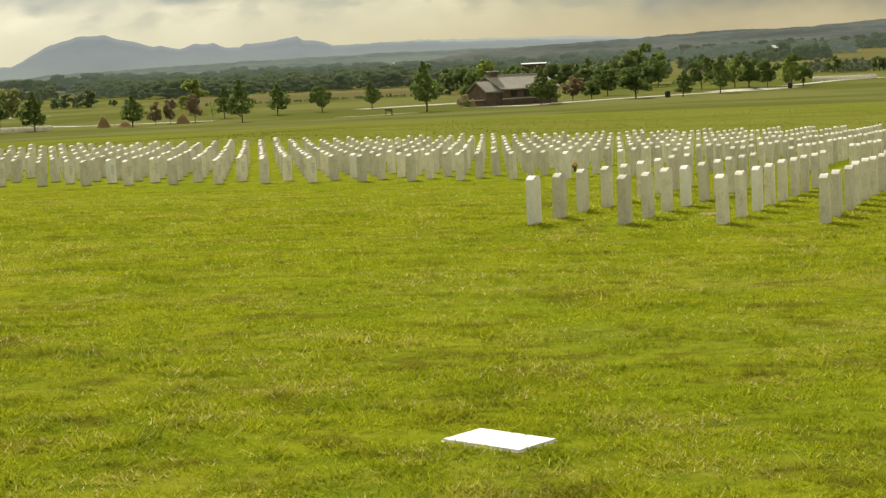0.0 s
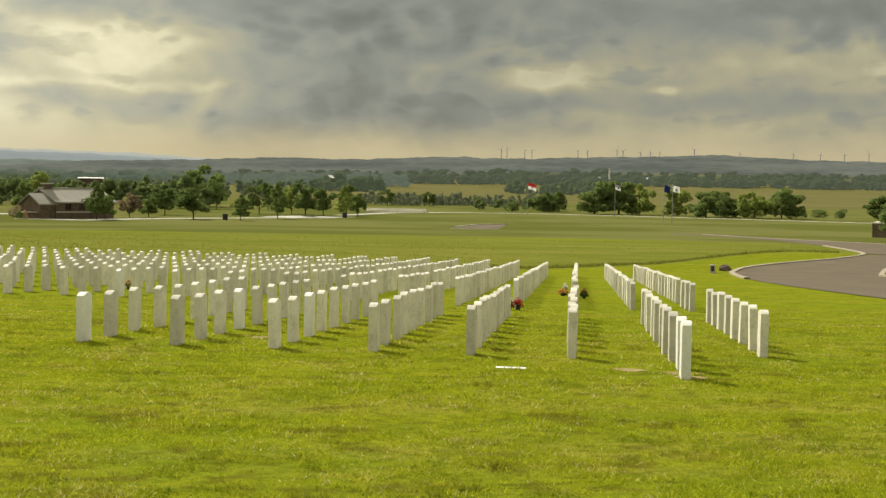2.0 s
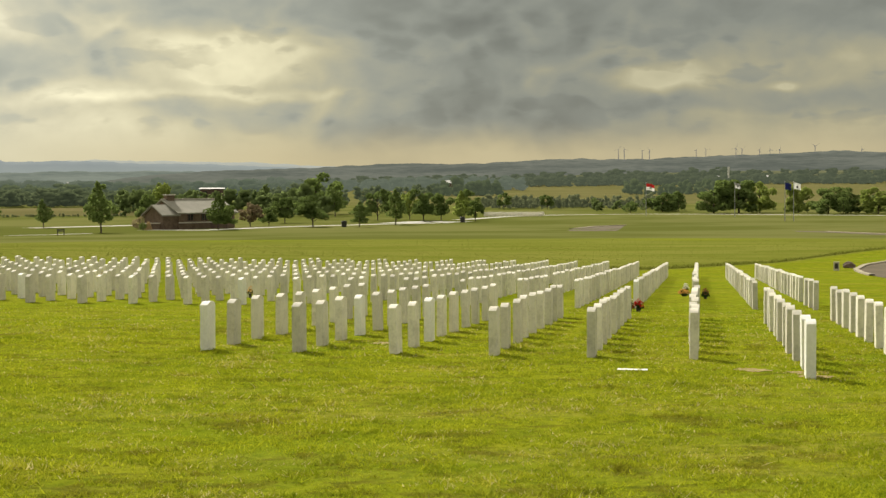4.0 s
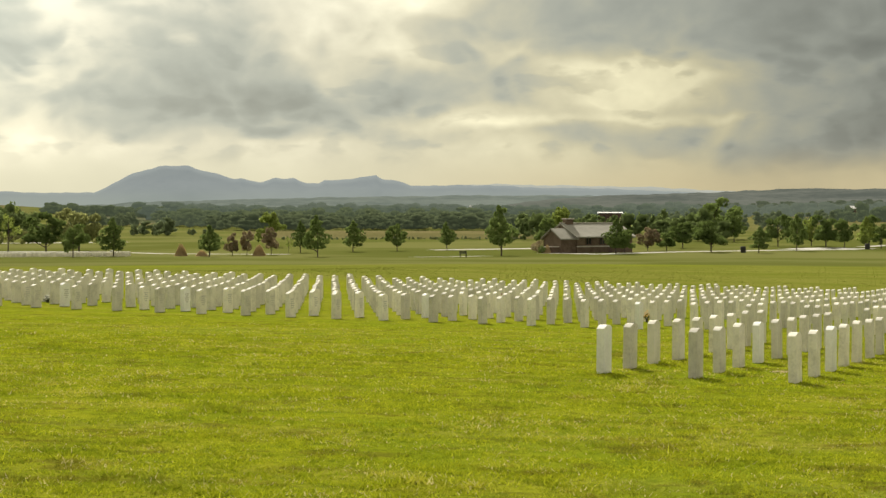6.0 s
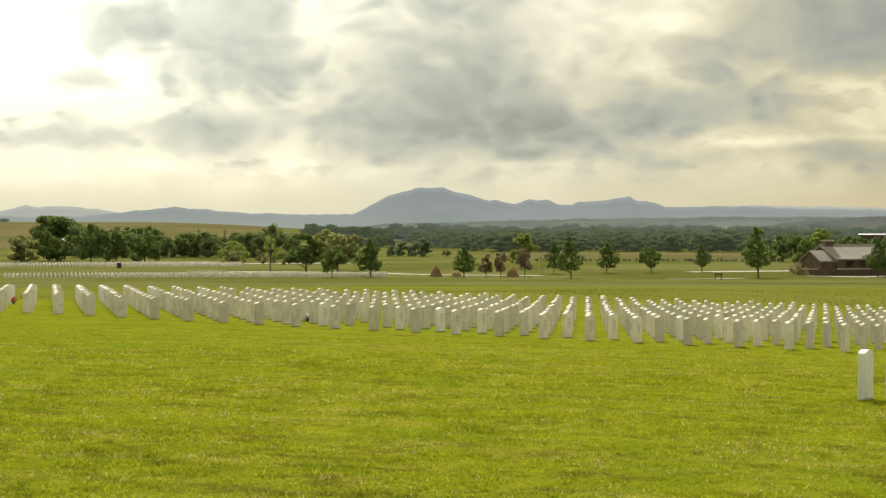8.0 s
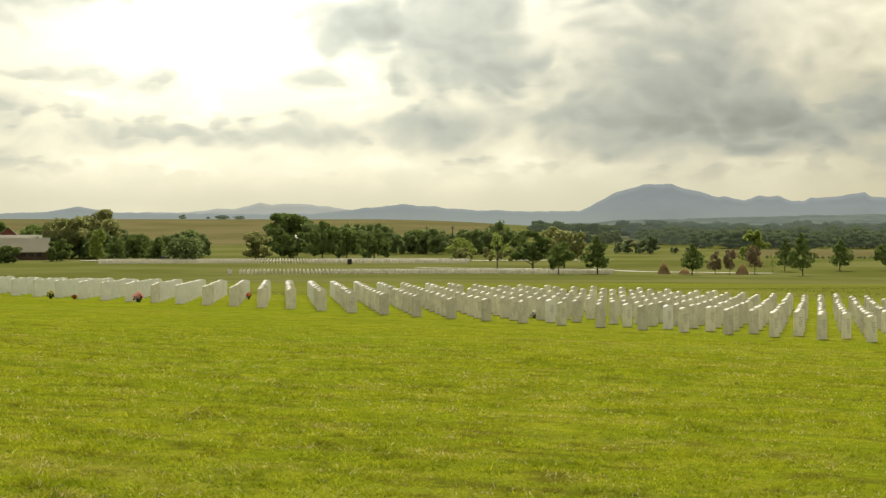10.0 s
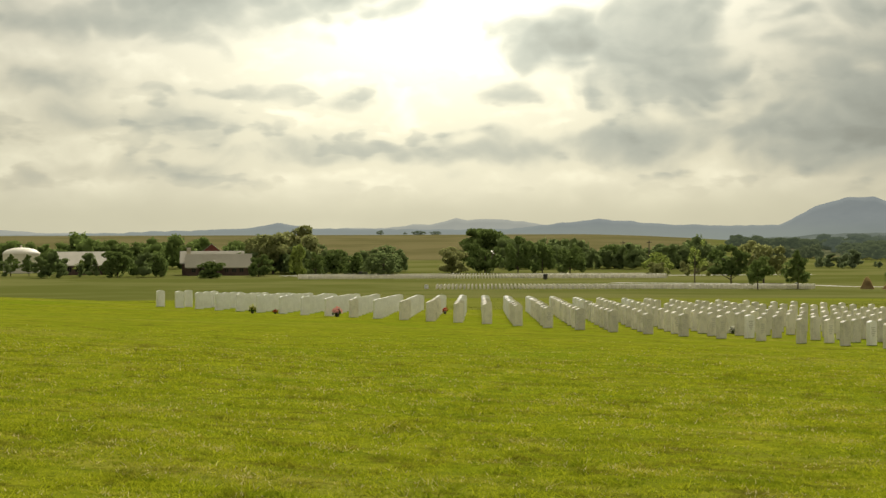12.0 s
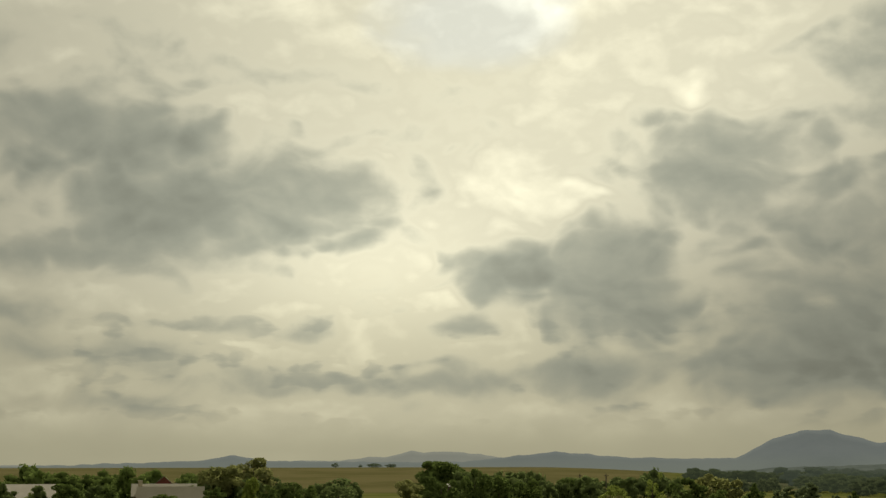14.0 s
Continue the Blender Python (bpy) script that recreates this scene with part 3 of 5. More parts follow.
WOOD_1500 = hazed_leaf("distant_pale_wood", (0.030, 0.036, 0.026), (0.048, 0.055, 0.041), (0.090, 0.107, 0.079))
WOOD_HEDGE = hazed_leaf("distant_hedge", (0.150, 0.168, 0.082), (0.215, 0.230, 0.115), (0.020, 0.024, 0.014))
WOOD_HILLS = hazed_leaf("distant_hill_wood", (0.034, 0.041, 0.024), (0.060, 0.069, 0.040), (0.056, 0.067, 0.043))
STRAW = leaf_material("dry_straw", (0.34, 0.24, 0.115), (0.52, 0.39, 0.21), 0.25)


def leaf_quads(verts, faces, pts, size, r, stray=0.42):
    """Small bent leaf sprays at the given points, facing mostly outwards from their bough."""
    for p, out in pts:
        s = size * r.uniform(0.6, 1.25)
        face = (out + Vector((r.gauss(0, stray), r.gauss(0, stray), r.gauss(0.15, stray)))).normalized()
        a = Vector((r.gauss(0, 1), r.gauss(0, 1), r.gauss(0, 1))).cross(face).normalized()
        b = face.cross(a)
        c = a.cross(b) * s * 0.25
        n = len(verts)
        verts += [p - a * s, p - b * s * 0.55 + c, p + a * s, p + b * s * 0.55 + c]
        faces += [(n, n + 1, n + 2), (n, n + 2, n + 3)]


def crown_points(style, r):
    """The lobes of a crown of height 1 and radius about 0.5."""
    lobes = []
    lean = Vector((r.uniform(-0.06, 0.06), r.uniform(-0.06, 0.06), 0))
    if style == "oak":
        for k in range(9):
            f = k / 8
            z, wide = 0.27 + 0.66 * f, 0.50 * min(1.0, 0.62 + 1.6 * f) * (1 - f ** 1.5) ** 0.85 + 0.02
            for q in range(4 if k < 6 else 2):
                a, d = r.uniform(0, 6.28), wide * r.uniform(0.35, 0.85)
                lobes.append((Vector((math.cos(a) * d, math.sin(a) * d, z + r.uniform(-0.05, 0.05))) + lean * f, 0.05 + wide * r.uniform(0.20, 0.40), r.uniform(0.04, 0.08)))
            lobes.append((Vector((0, 0, z)) + lean * f, 0.04 + wide * 0.38, 0.07))
    elif style == "bush":
        for k in range(11):
            a, d = r.uniform(0, 6.28), r.uniform(0.05, 0.34)
            lobes.append((Vector((math.cos(a) * d, math.sin(a) * d, r.uniform(0.16, 0.72) * (1.1 - d))), r.uniform(0.16, 0.26), r.uniform(0.14, 0.24)))
    elif style == "sparse":
        for k in range(13):
            a, d = r.uniform(0, 6.28), r.uniform(0.08, 0.40)
            lobes.append((Vector((math.cos(a) * d, math.sin(a) * d, r.uniform(0.34, 0.93))), r.uniform(0.07, 0.13), r.uniform(0.05, 0.09)))
    elif style == "dome":
        for k in range(28):
            a, d = r.uniform(0, 6.28), 0.42 * math.sqrt(r.random())
            top = 0.92 - 1.1 * d * d - 0.15 * d
            lobes.append((Vector((math.cos(a) * d, math.sin(a) * d, r.uniform(0.11, top))) + lean, r.uniform(0.11, 0.19), r.uniform(0.08, 0.13)))
    else:
        for k in range(24):
            a, d = r.uniform(0, 6.28), 0.40 * math.sqrt(r.random())
            top = 0.90 - 0.9 * d * d - 0.22 * d
            lobes.append((Vector((math.cos(a) * d, math.sin(a) * d, r.uniform(0.25, top))) + lean, r.uniform(0.09, 0.18), r.uniform(0.06, 0.12)))
    return lobes


def sprays(g, centres, radii, per, sizes, bias=0.2, tree_of=None):
    """Leaf sprays round many boughs at once: corners, faces, and the way that each spray turns to the light."""
    n = len(centres) * per
    c, rad, size = (np.repeat(np.asarray(v, dtype=float), per, axis=0) for v in (centres, radii, sizes))
    d = g.standard_normal((n, 3)) + (0, 0, bias)
    d /= np.linalg.norm(d, axis=1)[:, None]
    p = c + d * rad * g.uniform(0.80, 1.08, (n, 1))
    # leaves grow where the light reaches, on the outside of the whole crown
    cs, rs = np.asarray(centres, dtype=float), np.asarray(radii, dtype=float)
    own = np.repeat(np.arange(len(cs)), per)
    group = len(cs) if tree_of is None else tree_of
    first = own // group * group
    inside = np.zeros(n, dtype=bool)
    for k in range(group):
        q = np.minimum(first + k, len(cs) - 1)
        inside |= (np.sum(((p - cs[q]) / rs[q]) ** 2, axis=1) < 0.72) & (q != own)
    p, d, size = p[~inside], d[~inside], size[~inside]
    n = len(p)
    f = d + 0.45 * g.standard_normal((n, 3))
    f /= np.linalg.norm(f, axis=1)[:, None]
    a = np.cross(g.standard_normal((n, 3)), f)
    a /= np.linalg.norm(a, axis=1)[:, None]
    b = np.cross(f, a)
    s = (size * g.uniform(0.5, 1.3, n))[:, None]
    verts = np.stack([p - a * s, p - b * s * 0.6 - f * s * 0.2, p + a * s, p + b * s * 0.6 - f * s * 0.2], 1).reshape(-1, 3)
    k = np.arange(n)[:, None] * 4
    faces = np.concatenate([k + (0, 1, 2), k + (0, 2, 3)])
    up = d * 0.6 + (0, 0, 0.8)
    up /= np.linalg.norm(up, axis=1)[:, None]
    return verts, faces, np.repeat(up, 4, axis=0)


def leafy_mesh(name, verts, faces, ups, material):
    me = from_arrays(name, verts.tolist(), faces.tolist(), material, True)
    me.normals_split_custom_set_from_vertices(ups.tolist())
    return me


TREE_MESHES = {}


def tree_meshes(style, seed, leaves):
    key = (style, seed, leaves.name)
    if key in TREE_MESHES:
        return TREE_MESHES[key]
    r = random.Random(seed * 17 + len(style))
    lobes = crown_points(style, r)
    per = {"dome": 150, "oak": 85, "bush": 190, "sparse": 60}.get(style, 130)
    g = np.random.default_rng(seed * 31 + len(style))
    sizes = [0.040 if style != "sparse" else 0.026] * len(lobes)
    verts, faces, ups = sprays(g, [tuple(c) for c, _, _ in lobes], [(a, a, b) for _, a, b in lobes], per, sizes)
    crown = leafy_mesh("crown", verts, faces, ups, leaves)
    bm = bmesh.new()
    tube(bm, (0, 0, -0.02), (0, 0, 0.30), 0.022, 0.016)
    tube(bm, (0, 0, 0.30), (r.uniform(-0.03, 0.03), r.uniform(-0.03, 0.03), 0.72), 0.016, 0.004, 6)
    for c, _, _ in r.sample(lobes, min(8, len(lobes))):
        z0 = max(0.12, c.z - 0.22)
        tube(bm, (0, 0, z0), c, 0.009, 0.002, 5)
    trunk = bpy.data.meshes.new("trunk")
    bm.to_mesh(trunk)
    bm.free()
    trunk.materials.append(BARK)
    TREE_MESHES[key] = (trunk, crown)
    return trunk, crown


tree_count = 0


def tree(az, r, h, w, style="round", leaves=None, label=""):
    """A tree at an azimuth and distance, of a height and crown width."""
    global tree_count
    tree_count += 1
    leaves = leaves or LEAF
    trunk, crown = tree_meshes(style, tree_count * 5 % 9, leaves)
    ob = new("bush" if style == "bush" else "tree")
    p = at(az, r, -0.05)
    k = {"oak": 0.86, "sparse": 0.95, "bush": 0.9}.get(style, 0.86)
    ob.matrix_basis = Matrix.Translation(p) @ Matrix.Rotation(tree_count * 2.4, 4, "Z") @ Matrix.Diagonal((w / k, w / k, h * 1.02, 1))
    for name, me in (("trunk", trunk), ("crown", crown)):
        o = new(name, me)
        o.parent = ob
    kind = {"oak": "young oak tree with a pointed crown on mown grass", "bush": "dense dark green bush growing down to the grass",
            "sparse": "thin young tree with an open crown"}.get(style, "broad leafy tree branched close to the ground" if style == "dome" else "leafy green tree with a rounded crown")
    return tagged(ob, label or kind, "bush" if style == "bush" else "tree")


BRONZE = "small tree with bronze-red leaves beside the path"
PALE = "pale yellow-green leafy tree"
# along the drive beyond the meadow
tree(-15.3, 258, 5.53, 4.27, "round")
tree(-16.2, 291, 7.36, 6.72, "round")
tree(-15.1, 304, 8.96, 7.04, "round", LEAF_OLIVE, PALE)
tree(-13.95, 264, 6.08, 4.48, "oak")
tree(-10.69, 258, 4.66, 4.11, "oak")
tree(-9.9, 267, 4.48, 2.16, "round", LEAF_RED, BRONZE)
tree(-9.4, 267, 4.64, 2.16, "round", LEAF_RED, BRONZE)
tree(-8.56, 269, 4.96, 2.56, "round", LEAF_RED, BRONZE)
tree(-8.5, 328, 7.52, 5.76, "round", LEAF_LIGHT, PALE)
tree(-7.95, 272, 3.04, 1.44, "sparse", LEAF_LIGHT)
tree(-7.55, 285, 5.44, 3.04, "oak")
tree(-6.95, 251, 6.4, 4.06, "oak")
tree(-5.72, 291, 5.44, 4.16, "oak")
tree(-4.18, 296, 5.28, 3.52, "round")
tree(-2.44, 304, 4.96, 3.36, "oak")
tree(-0.53, 264, 8, 5.44, "oak")
tree(1.0, 328, 6.24, 4.8, "round")
tree(1.45, 344, 8.64, 5.76, "round", LEAF_LIGHT, PALE)
tree(3.45, 277, 5.9, 4.2, "oak")
tree(0.78, 286, 2.6, 2.6, "bush", LEAF_RED, "rust-brown bush at the end of the stone house")
tree(0.86, 280, 1.5, 1.6, "bush")
tree(3.75, 282, 4.8, 4.16, "round")
tree(4.55, 296, 4.64, 3.84, "round", LEAF_RED, BRONZE)
tree(5.2, 301, 4.32, 3.52, "round")
tree(5.75, 320, 5.76, 4.8, "round")
tree(6.72, 290, 5.92, 5.76, "round")
tree(6.85, 419, 11.2, 11.0, "dome")
tree(7.5, 384, 7.36, 5.12, "round")
tree(8.34, 286, 4.48, 3.84, "oak")
tree(8.98, 339, 7.52, 5.12, "round")
tree(9.61, 301, 6.48, 4.16, "oak")
tree(10.1, 346, 6.4, 4.16, "round", LEAF_LIGHT, PALE)
tree(10.58, 336, 7.68, 5.28, "round")
tree(11.2, 330, 6.4, 4.32, "round")
tree(11.9, 320, 5.92, 3.68, "oak", LEAF_LIGHT)
tree(12.0, 342, 6.88, 4.8, "round")
tree(12.4, 323, 5.12, 3.2, "round")
tree(13.44, 474, 5.12, 4, "round")
tree(14.91, 474, 4.96, 3.84, "round")
tree(17.8, 410, 3.36, 4.8, "bush")
tree(18.9, 419, 5.44, 7.36, "dome")
tree(19.45, 429, 5.12, 5.12, "dome")
tree(20.65, 400, 6.86, 8.10, "dome")
tree(21.5, 403, 9.50, 9.86, "dome")
tree(22.2, 408, 8.10, 6.34, "dome", LEAF_LIGHT)
tree(23.5, 403, 7.20, 6.00, "dome", LEAF_LIGHT)
tree(24.5, 389, 6.86, 7.74, "dome")
tree(25.15, 394, 6.34, 6.34, "dome")
tree(25.0, 384, 4.8, 4.16, "bush")
tree(26.15, 390, 6.69, 7.39, "dome", LEAF_LIGHT)
tree(27.05, 394, 6.86, 8.80, "dome")
tree(28.3, 416, 2.56, 4.8, "bush")
tree(29.0, 410, 2.88, 3.52, "bush")
tree(30.3, 344, 6.4, 5.76, "round")
tree(30.95, 216, 7.49, 5.18, "oak")
# round the buildings and far burial grounds
tree(-17.44, 304, 8, 5.12, "sparse", LEAF_LIGHT)
tree(-18.6, 400, 5.76, 8, "bush", LEAF_LIGHT)
tree(-20.2, 480, 8, 9.6, "dome")
tree(-21.74, 402, 7.68, 6.72, "dome")
tree(-22.7, 408, 7.36, 5.44, "dome")
tree(-23.55, 405, 9.6, 6.72, "dome")
tree(-24.8, 528, 14.4, 16, "dome")
tree(-24.7, 414, 8, 8, "dome")
tree(-25.85, 406, 7.04, 6.72, "dome", LEAF_OLIVE, "olive-green leafy tree beside dark trees")
tree(-28.25, 368, 8.32, 11.84, "bush", LEAF_MID, "broad dark green tree with low branches")
tree(-29.3, 378, 5.76, 4.8, "dome")
tree(-30.0, 392, 7.2, 5.76, "dome")
tree(-30.6, 384, 6.08, 3.84, "dome")
tree(-31.15, 378, 7.2, 3.84, "dome", LEAF_LIGHT, PALE)
tree(-31.1, 419, 12.64, 13.44, "dome", LEAF_OLIVE, "tall olive-green tree with a broad uneven crown")
tree(-32.1, 410, 11.52, 12.8, "dome", LEAF_OLIVE, "tall olive-green tree with a broad uneven crown")
tree(-32.6, 378, 5.44, 5.12, "dome")
tree(-34.2, 362, 4, 5.44, "dome")
tree(-36.1, 381, 6.24, 5.44, "dome")
tree(-36.75, 387, 4.8, 3.84, "dome")
tree(-37.4, 378, 7.04, 6.4, "dome")
tree(-38.7, 389, 4.64, 3.84, "sparse", LEAF_LIGHT)
tree(-39.87, 397, 5.44, 5.12, "dome")
tree(-40.35, 400, 5.12, 4.16, "oak")
tree(-40.95, 403, 5.12, 4.8, "oak")


def lump(seed):
    """A rounded, uneven mass of leaves of radius about 1."""
    bm = bmesh.new()
    bmesh.ops.create_icosphere(bm, subdivisions=1, radius=1.0)
    v = np.array([tuple(p.co * (1 + 0.34 * noise.noise(p.co * 1.7 + Vector((seed * 9.1, 0, 0))) + 0.2 * noise.noise(p.co * 4.0 + Vector((0, seed * 5.3, 0))))) for p in bm.verts])
    f = np.array([[q.index for q in p.verts] for p in bm.faces])
    bm.free()
    return v, f


LUMPS = [lump(k) for k in range(12)]


def belt(name, az0, az1, r0, r1, count, h0, h1, leaves, seed, label, gaps=0.0):
    """A far wood: many crowns side by side, with ragged tops and clearings."""
    r = random.Random(seed)
    g = np.random.default_rng(seed)
    core, core_faces, core_ups, centres, radii, sizes = [], [], [], [], [], []
    total, boughs, fat = (0, 7, 1.0) if r0 < 900 else (0, 5, 1.45)
    for _ in range(count):
        az, rr = r.uniform(az0, az1), r.uniform(r0, r1)
        if noise.noise(Vector((az * 0.9 + seed, rr * 0.012, 0))) < gaps - 0.5:
            continue
        p = at(az, rr)
        grow = 1.0 + 0.35 * noise.noise(Vector((az * 2.1, seed * 3.7, 0)))
        h = (h0 + (h1 - h0) * r.random() ** 1.4) * grow
        w = h * (r.uniform(0.6, 1.1) if r0 < 570 or count < 70 else r.uniform(1.0, 1.9))
        for q in range(boughs):
            top = q / (boughs - 1)
            out = 0.42 * math.sqrt(r.random()) * (1.05 - 0.6 * top)
            a = r.uniform(0, 6.28)
            c = p + Vector((math.cos(a) * out * w, math.sin(a) * out * w, h * (0.2 + 0.64 * top + r.uniform(-0.06, 0.04))))
            rx, rz = w * r.uniform(0.17, 0.30) * fat, h * r.uniform(0.10, 0.19) * fat
            centres.append(tuple(c))
            radii.append((rx, rx, rz))
            sizes.append(h * (0.066 if r0 < 570 else 0.05))
            v, f = r.choice(LUMPS)
            core.append(v * (rx * 0.85, rx * 0.85, rz * 0.85) + np.array(c))
            core_faces.append(f + total)
            core_ups.append(v * 0.6 + (0, 0, 0.8))
            total += len(v)
    verts, faces, ups = sprays(g, centres, radii, 17 if r0 < 900 else 11, sizes, 0.3, boughs)
    ups2 = np.concatenate(core_ups)
    ups2 /= np.linalg.norm(ups2, axis=1)[:, None]
    me = leafy_mesh(name, np.concatenate(core + [verts]), np.concatenate(core_faces + [faces + total]), np.concatenate([ups2, ups]), leaves)
    return tagged(new(name, me), label, "trees", kind="stuff")


belt("wood_behind_halls", -46, -32.5, 496, 552, 150, 7.4, 9.9, LEAF, 1, "dark wood behind the low buildings")
belt("hill_wood", -44, -40.5, 528, 552, 20, 6.4, 9.6, LEAF, 14, "wood behind the storage tank")
belt("wood_beyond_graves", -24, -16.4, 455, 560, 200, 5.4, 8.6, LEAF_MID, 2, "dark wood beyond the far graves")
belt("shrubs_by_graves", -18.95, -16.0, 366, 380, 20, 1.8, 3.6, LEAF_OLIVE, 23, "pale olive shrubs behind the far graves")
belt("field_margin", -8.2, 0.4, 404, 412, 170, 0.5, 1.0, LEAF_FAR, 24, "dark overgrown margin of a field")
belt("wood_clump", -13.35, -11.95, 472, 500, 22, 3.4, 5.0, LEAF_FAR, 3, "clump of trees before a stubble field")
belt("field_bush", -11.5, -10.8, 476, 490, 7, 1.4, 2.2, LEAF_FAR, 21, "low bushes at the edge of a field")
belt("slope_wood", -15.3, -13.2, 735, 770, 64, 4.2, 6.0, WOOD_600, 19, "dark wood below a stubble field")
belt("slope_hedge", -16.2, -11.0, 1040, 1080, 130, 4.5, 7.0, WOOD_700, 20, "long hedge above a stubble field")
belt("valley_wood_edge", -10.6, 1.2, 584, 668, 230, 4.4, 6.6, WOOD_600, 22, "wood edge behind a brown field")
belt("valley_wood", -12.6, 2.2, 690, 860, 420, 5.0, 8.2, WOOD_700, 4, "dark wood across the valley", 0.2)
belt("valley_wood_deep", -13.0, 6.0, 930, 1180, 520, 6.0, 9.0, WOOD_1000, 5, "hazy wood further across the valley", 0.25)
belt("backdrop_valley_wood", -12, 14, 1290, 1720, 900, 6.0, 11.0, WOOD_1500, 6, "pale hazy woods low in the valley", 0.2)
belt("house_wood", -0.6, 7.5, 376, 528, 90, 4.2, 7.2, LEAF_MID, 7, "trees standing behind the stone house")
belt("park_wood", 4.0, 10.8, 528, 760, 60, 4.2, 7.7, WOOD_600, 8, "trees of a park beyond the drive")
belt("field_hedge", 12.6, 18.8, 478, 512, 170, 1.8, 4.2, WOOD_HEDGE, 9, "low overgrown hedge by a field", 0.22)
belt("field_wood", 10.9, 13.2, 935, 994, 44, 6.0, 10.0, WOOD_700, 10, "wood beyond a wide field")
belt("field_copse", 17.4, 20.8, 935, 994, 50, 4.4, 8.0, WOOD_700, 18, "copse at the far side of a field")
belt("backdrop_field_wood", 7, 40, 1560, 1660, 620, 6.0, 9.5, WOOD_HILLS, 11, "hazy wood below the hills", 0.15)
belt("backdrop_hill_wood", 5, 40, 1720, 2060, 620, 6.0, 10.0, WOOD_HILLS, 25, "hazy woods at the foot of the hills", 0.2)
belt("hedge_right", 16, 23.5, 432, 456, 30, 1.5, 3.2, LEAF_MID, 12, "hedge of bushes behind flagpoles")
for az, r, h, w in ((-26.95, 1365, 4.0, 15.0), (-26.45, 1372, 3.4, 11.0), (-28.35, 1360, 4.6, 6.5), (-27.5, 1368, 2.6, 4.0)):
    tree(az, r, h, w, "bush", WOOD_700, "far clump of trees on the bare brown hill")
belt("hall_trees", -41.5, -35.4, 371, 394, 12, 3.2, 5.8, LEAF_MID, 17, "trees standing in front of the low halls")
belt("flag_wood", 23.3, 27.9, 397, 419, 18, 2.0, 4.2, LEAF_MID, 15, "clump of trees and bushes beyond the flagpoles")
belt("grove_wood", -33.4, -27.6, 397, 440, 80, 4.2, 8.0, LEAF_MID, 16, "grove of dark trees by the far graves", 0.15)

# ---- grass ----


def blade_material():
    """Grass blades: fresh, dark and straw-dry patches, each blade a little different, lit from behind."""
    m = bpy.data.materials.new("grass_blade")
    m.use_nodes = True
    N = Net(m.node_tree)
    m.node_tree.nodes.remove(m.node_tree.nodes["Principled BSDF"])
    co = N.node("ShaderNodeTexCoord").outputs["Object"]
    g = N.node("ShaderNodeNewGeometry").outputs["Random Per Island"]
    col = N.mix(g, (0.240, 0.290, 0.009), (0.455, 0.475, 0.028))
    col = N.mix(N.math("MULTIPLY", N.remap(N.noise(co, 1.1, 5, 0.65), 0.47, 0.66), 0.7), col, (0.16, 0.22, 0.009))
    streak = N.noise(N.vmath("MULTIPLY", co, (0.7, 1.0, 1.0)), 1.5, 6, 0.68)
    col = N.mix(N.math("MULTIPLY", N.remap(streak, 0.49, 0.66), 0.65), col, (0.48, 0.43, 0.066))
    worn = N.noise(N.vmath("MULTIPLY", co, (0.75, 1.1, 1.0)), 2.0, 5, 0.7)
    col = N.mix(N.math("MULTIPLY", N.remap(worn, 0.52, 0.64), 0.66), col, (0.175, 0.150, 0.020))
    clump = N.noise(N.vmath("MULTIPLY", co, (0.85, 1.0, 1.0)), 4.6, 4, 0.7)
    col = N.mix(N.math("MULTIPLY", N.remap(clump, 0.54, 0.63), 0.58), col, (0.110, 0.155, 0.012))
    dry = N.remap(N.math("ADD", g, N.math("MULTIPLY", N.math("SUBTRACT", streak, 0.5), 0.9)), 0.925, 0.98)
    col = N.mix(N.math("MULTIPLY", dry, 0.85), col, (0.60, 0.53, 0.25))
    d, tr, mx = N.node("ShaderNodeBsdfDiffuse"), N.node("ShaderNodeBsdfTranslucent"), N.node("ShaderNodeMixShader")
    N.plug(col, d.inputs[0])
    N.plug(col, tr.inputs[0])
    mx.inputs[0].default_value = 0.45
    N.plug(d.outputs[0], mx.inputs[1])
    N.plug(tr.outputs[0], mx.inputs[2])
    N.plug(mx.outputs[0], m.node_tree.nodes["Material Output"].inputs[0])
    return m


BLADE = blade_material()


def lattice(g, x, y, cell):
    """Smooth random values over the lawn, -1 to 1."""
    n = 220
    table = g.uniform(-1, 1, (n, n))
    u, v = x / cell + n / 2, y / cell + 3
    i, j = np.floor(u).astype(int), np.floor(v).astype(int)
    fu, fv = u - i, v - j
    fu, fv = fu * fu * (3 - 2 * fu), fv * fv * (3 - 2 * fv)
    i, j = i % (n - 1), j % (n - 1)
    return (table[i, j] * (1 - fu) + table[i + 1, j] * fu) * (1 - fv) + (table[i, j + 1] * (1 - fu) + table[i + 1, j + 1] * fu) * fv


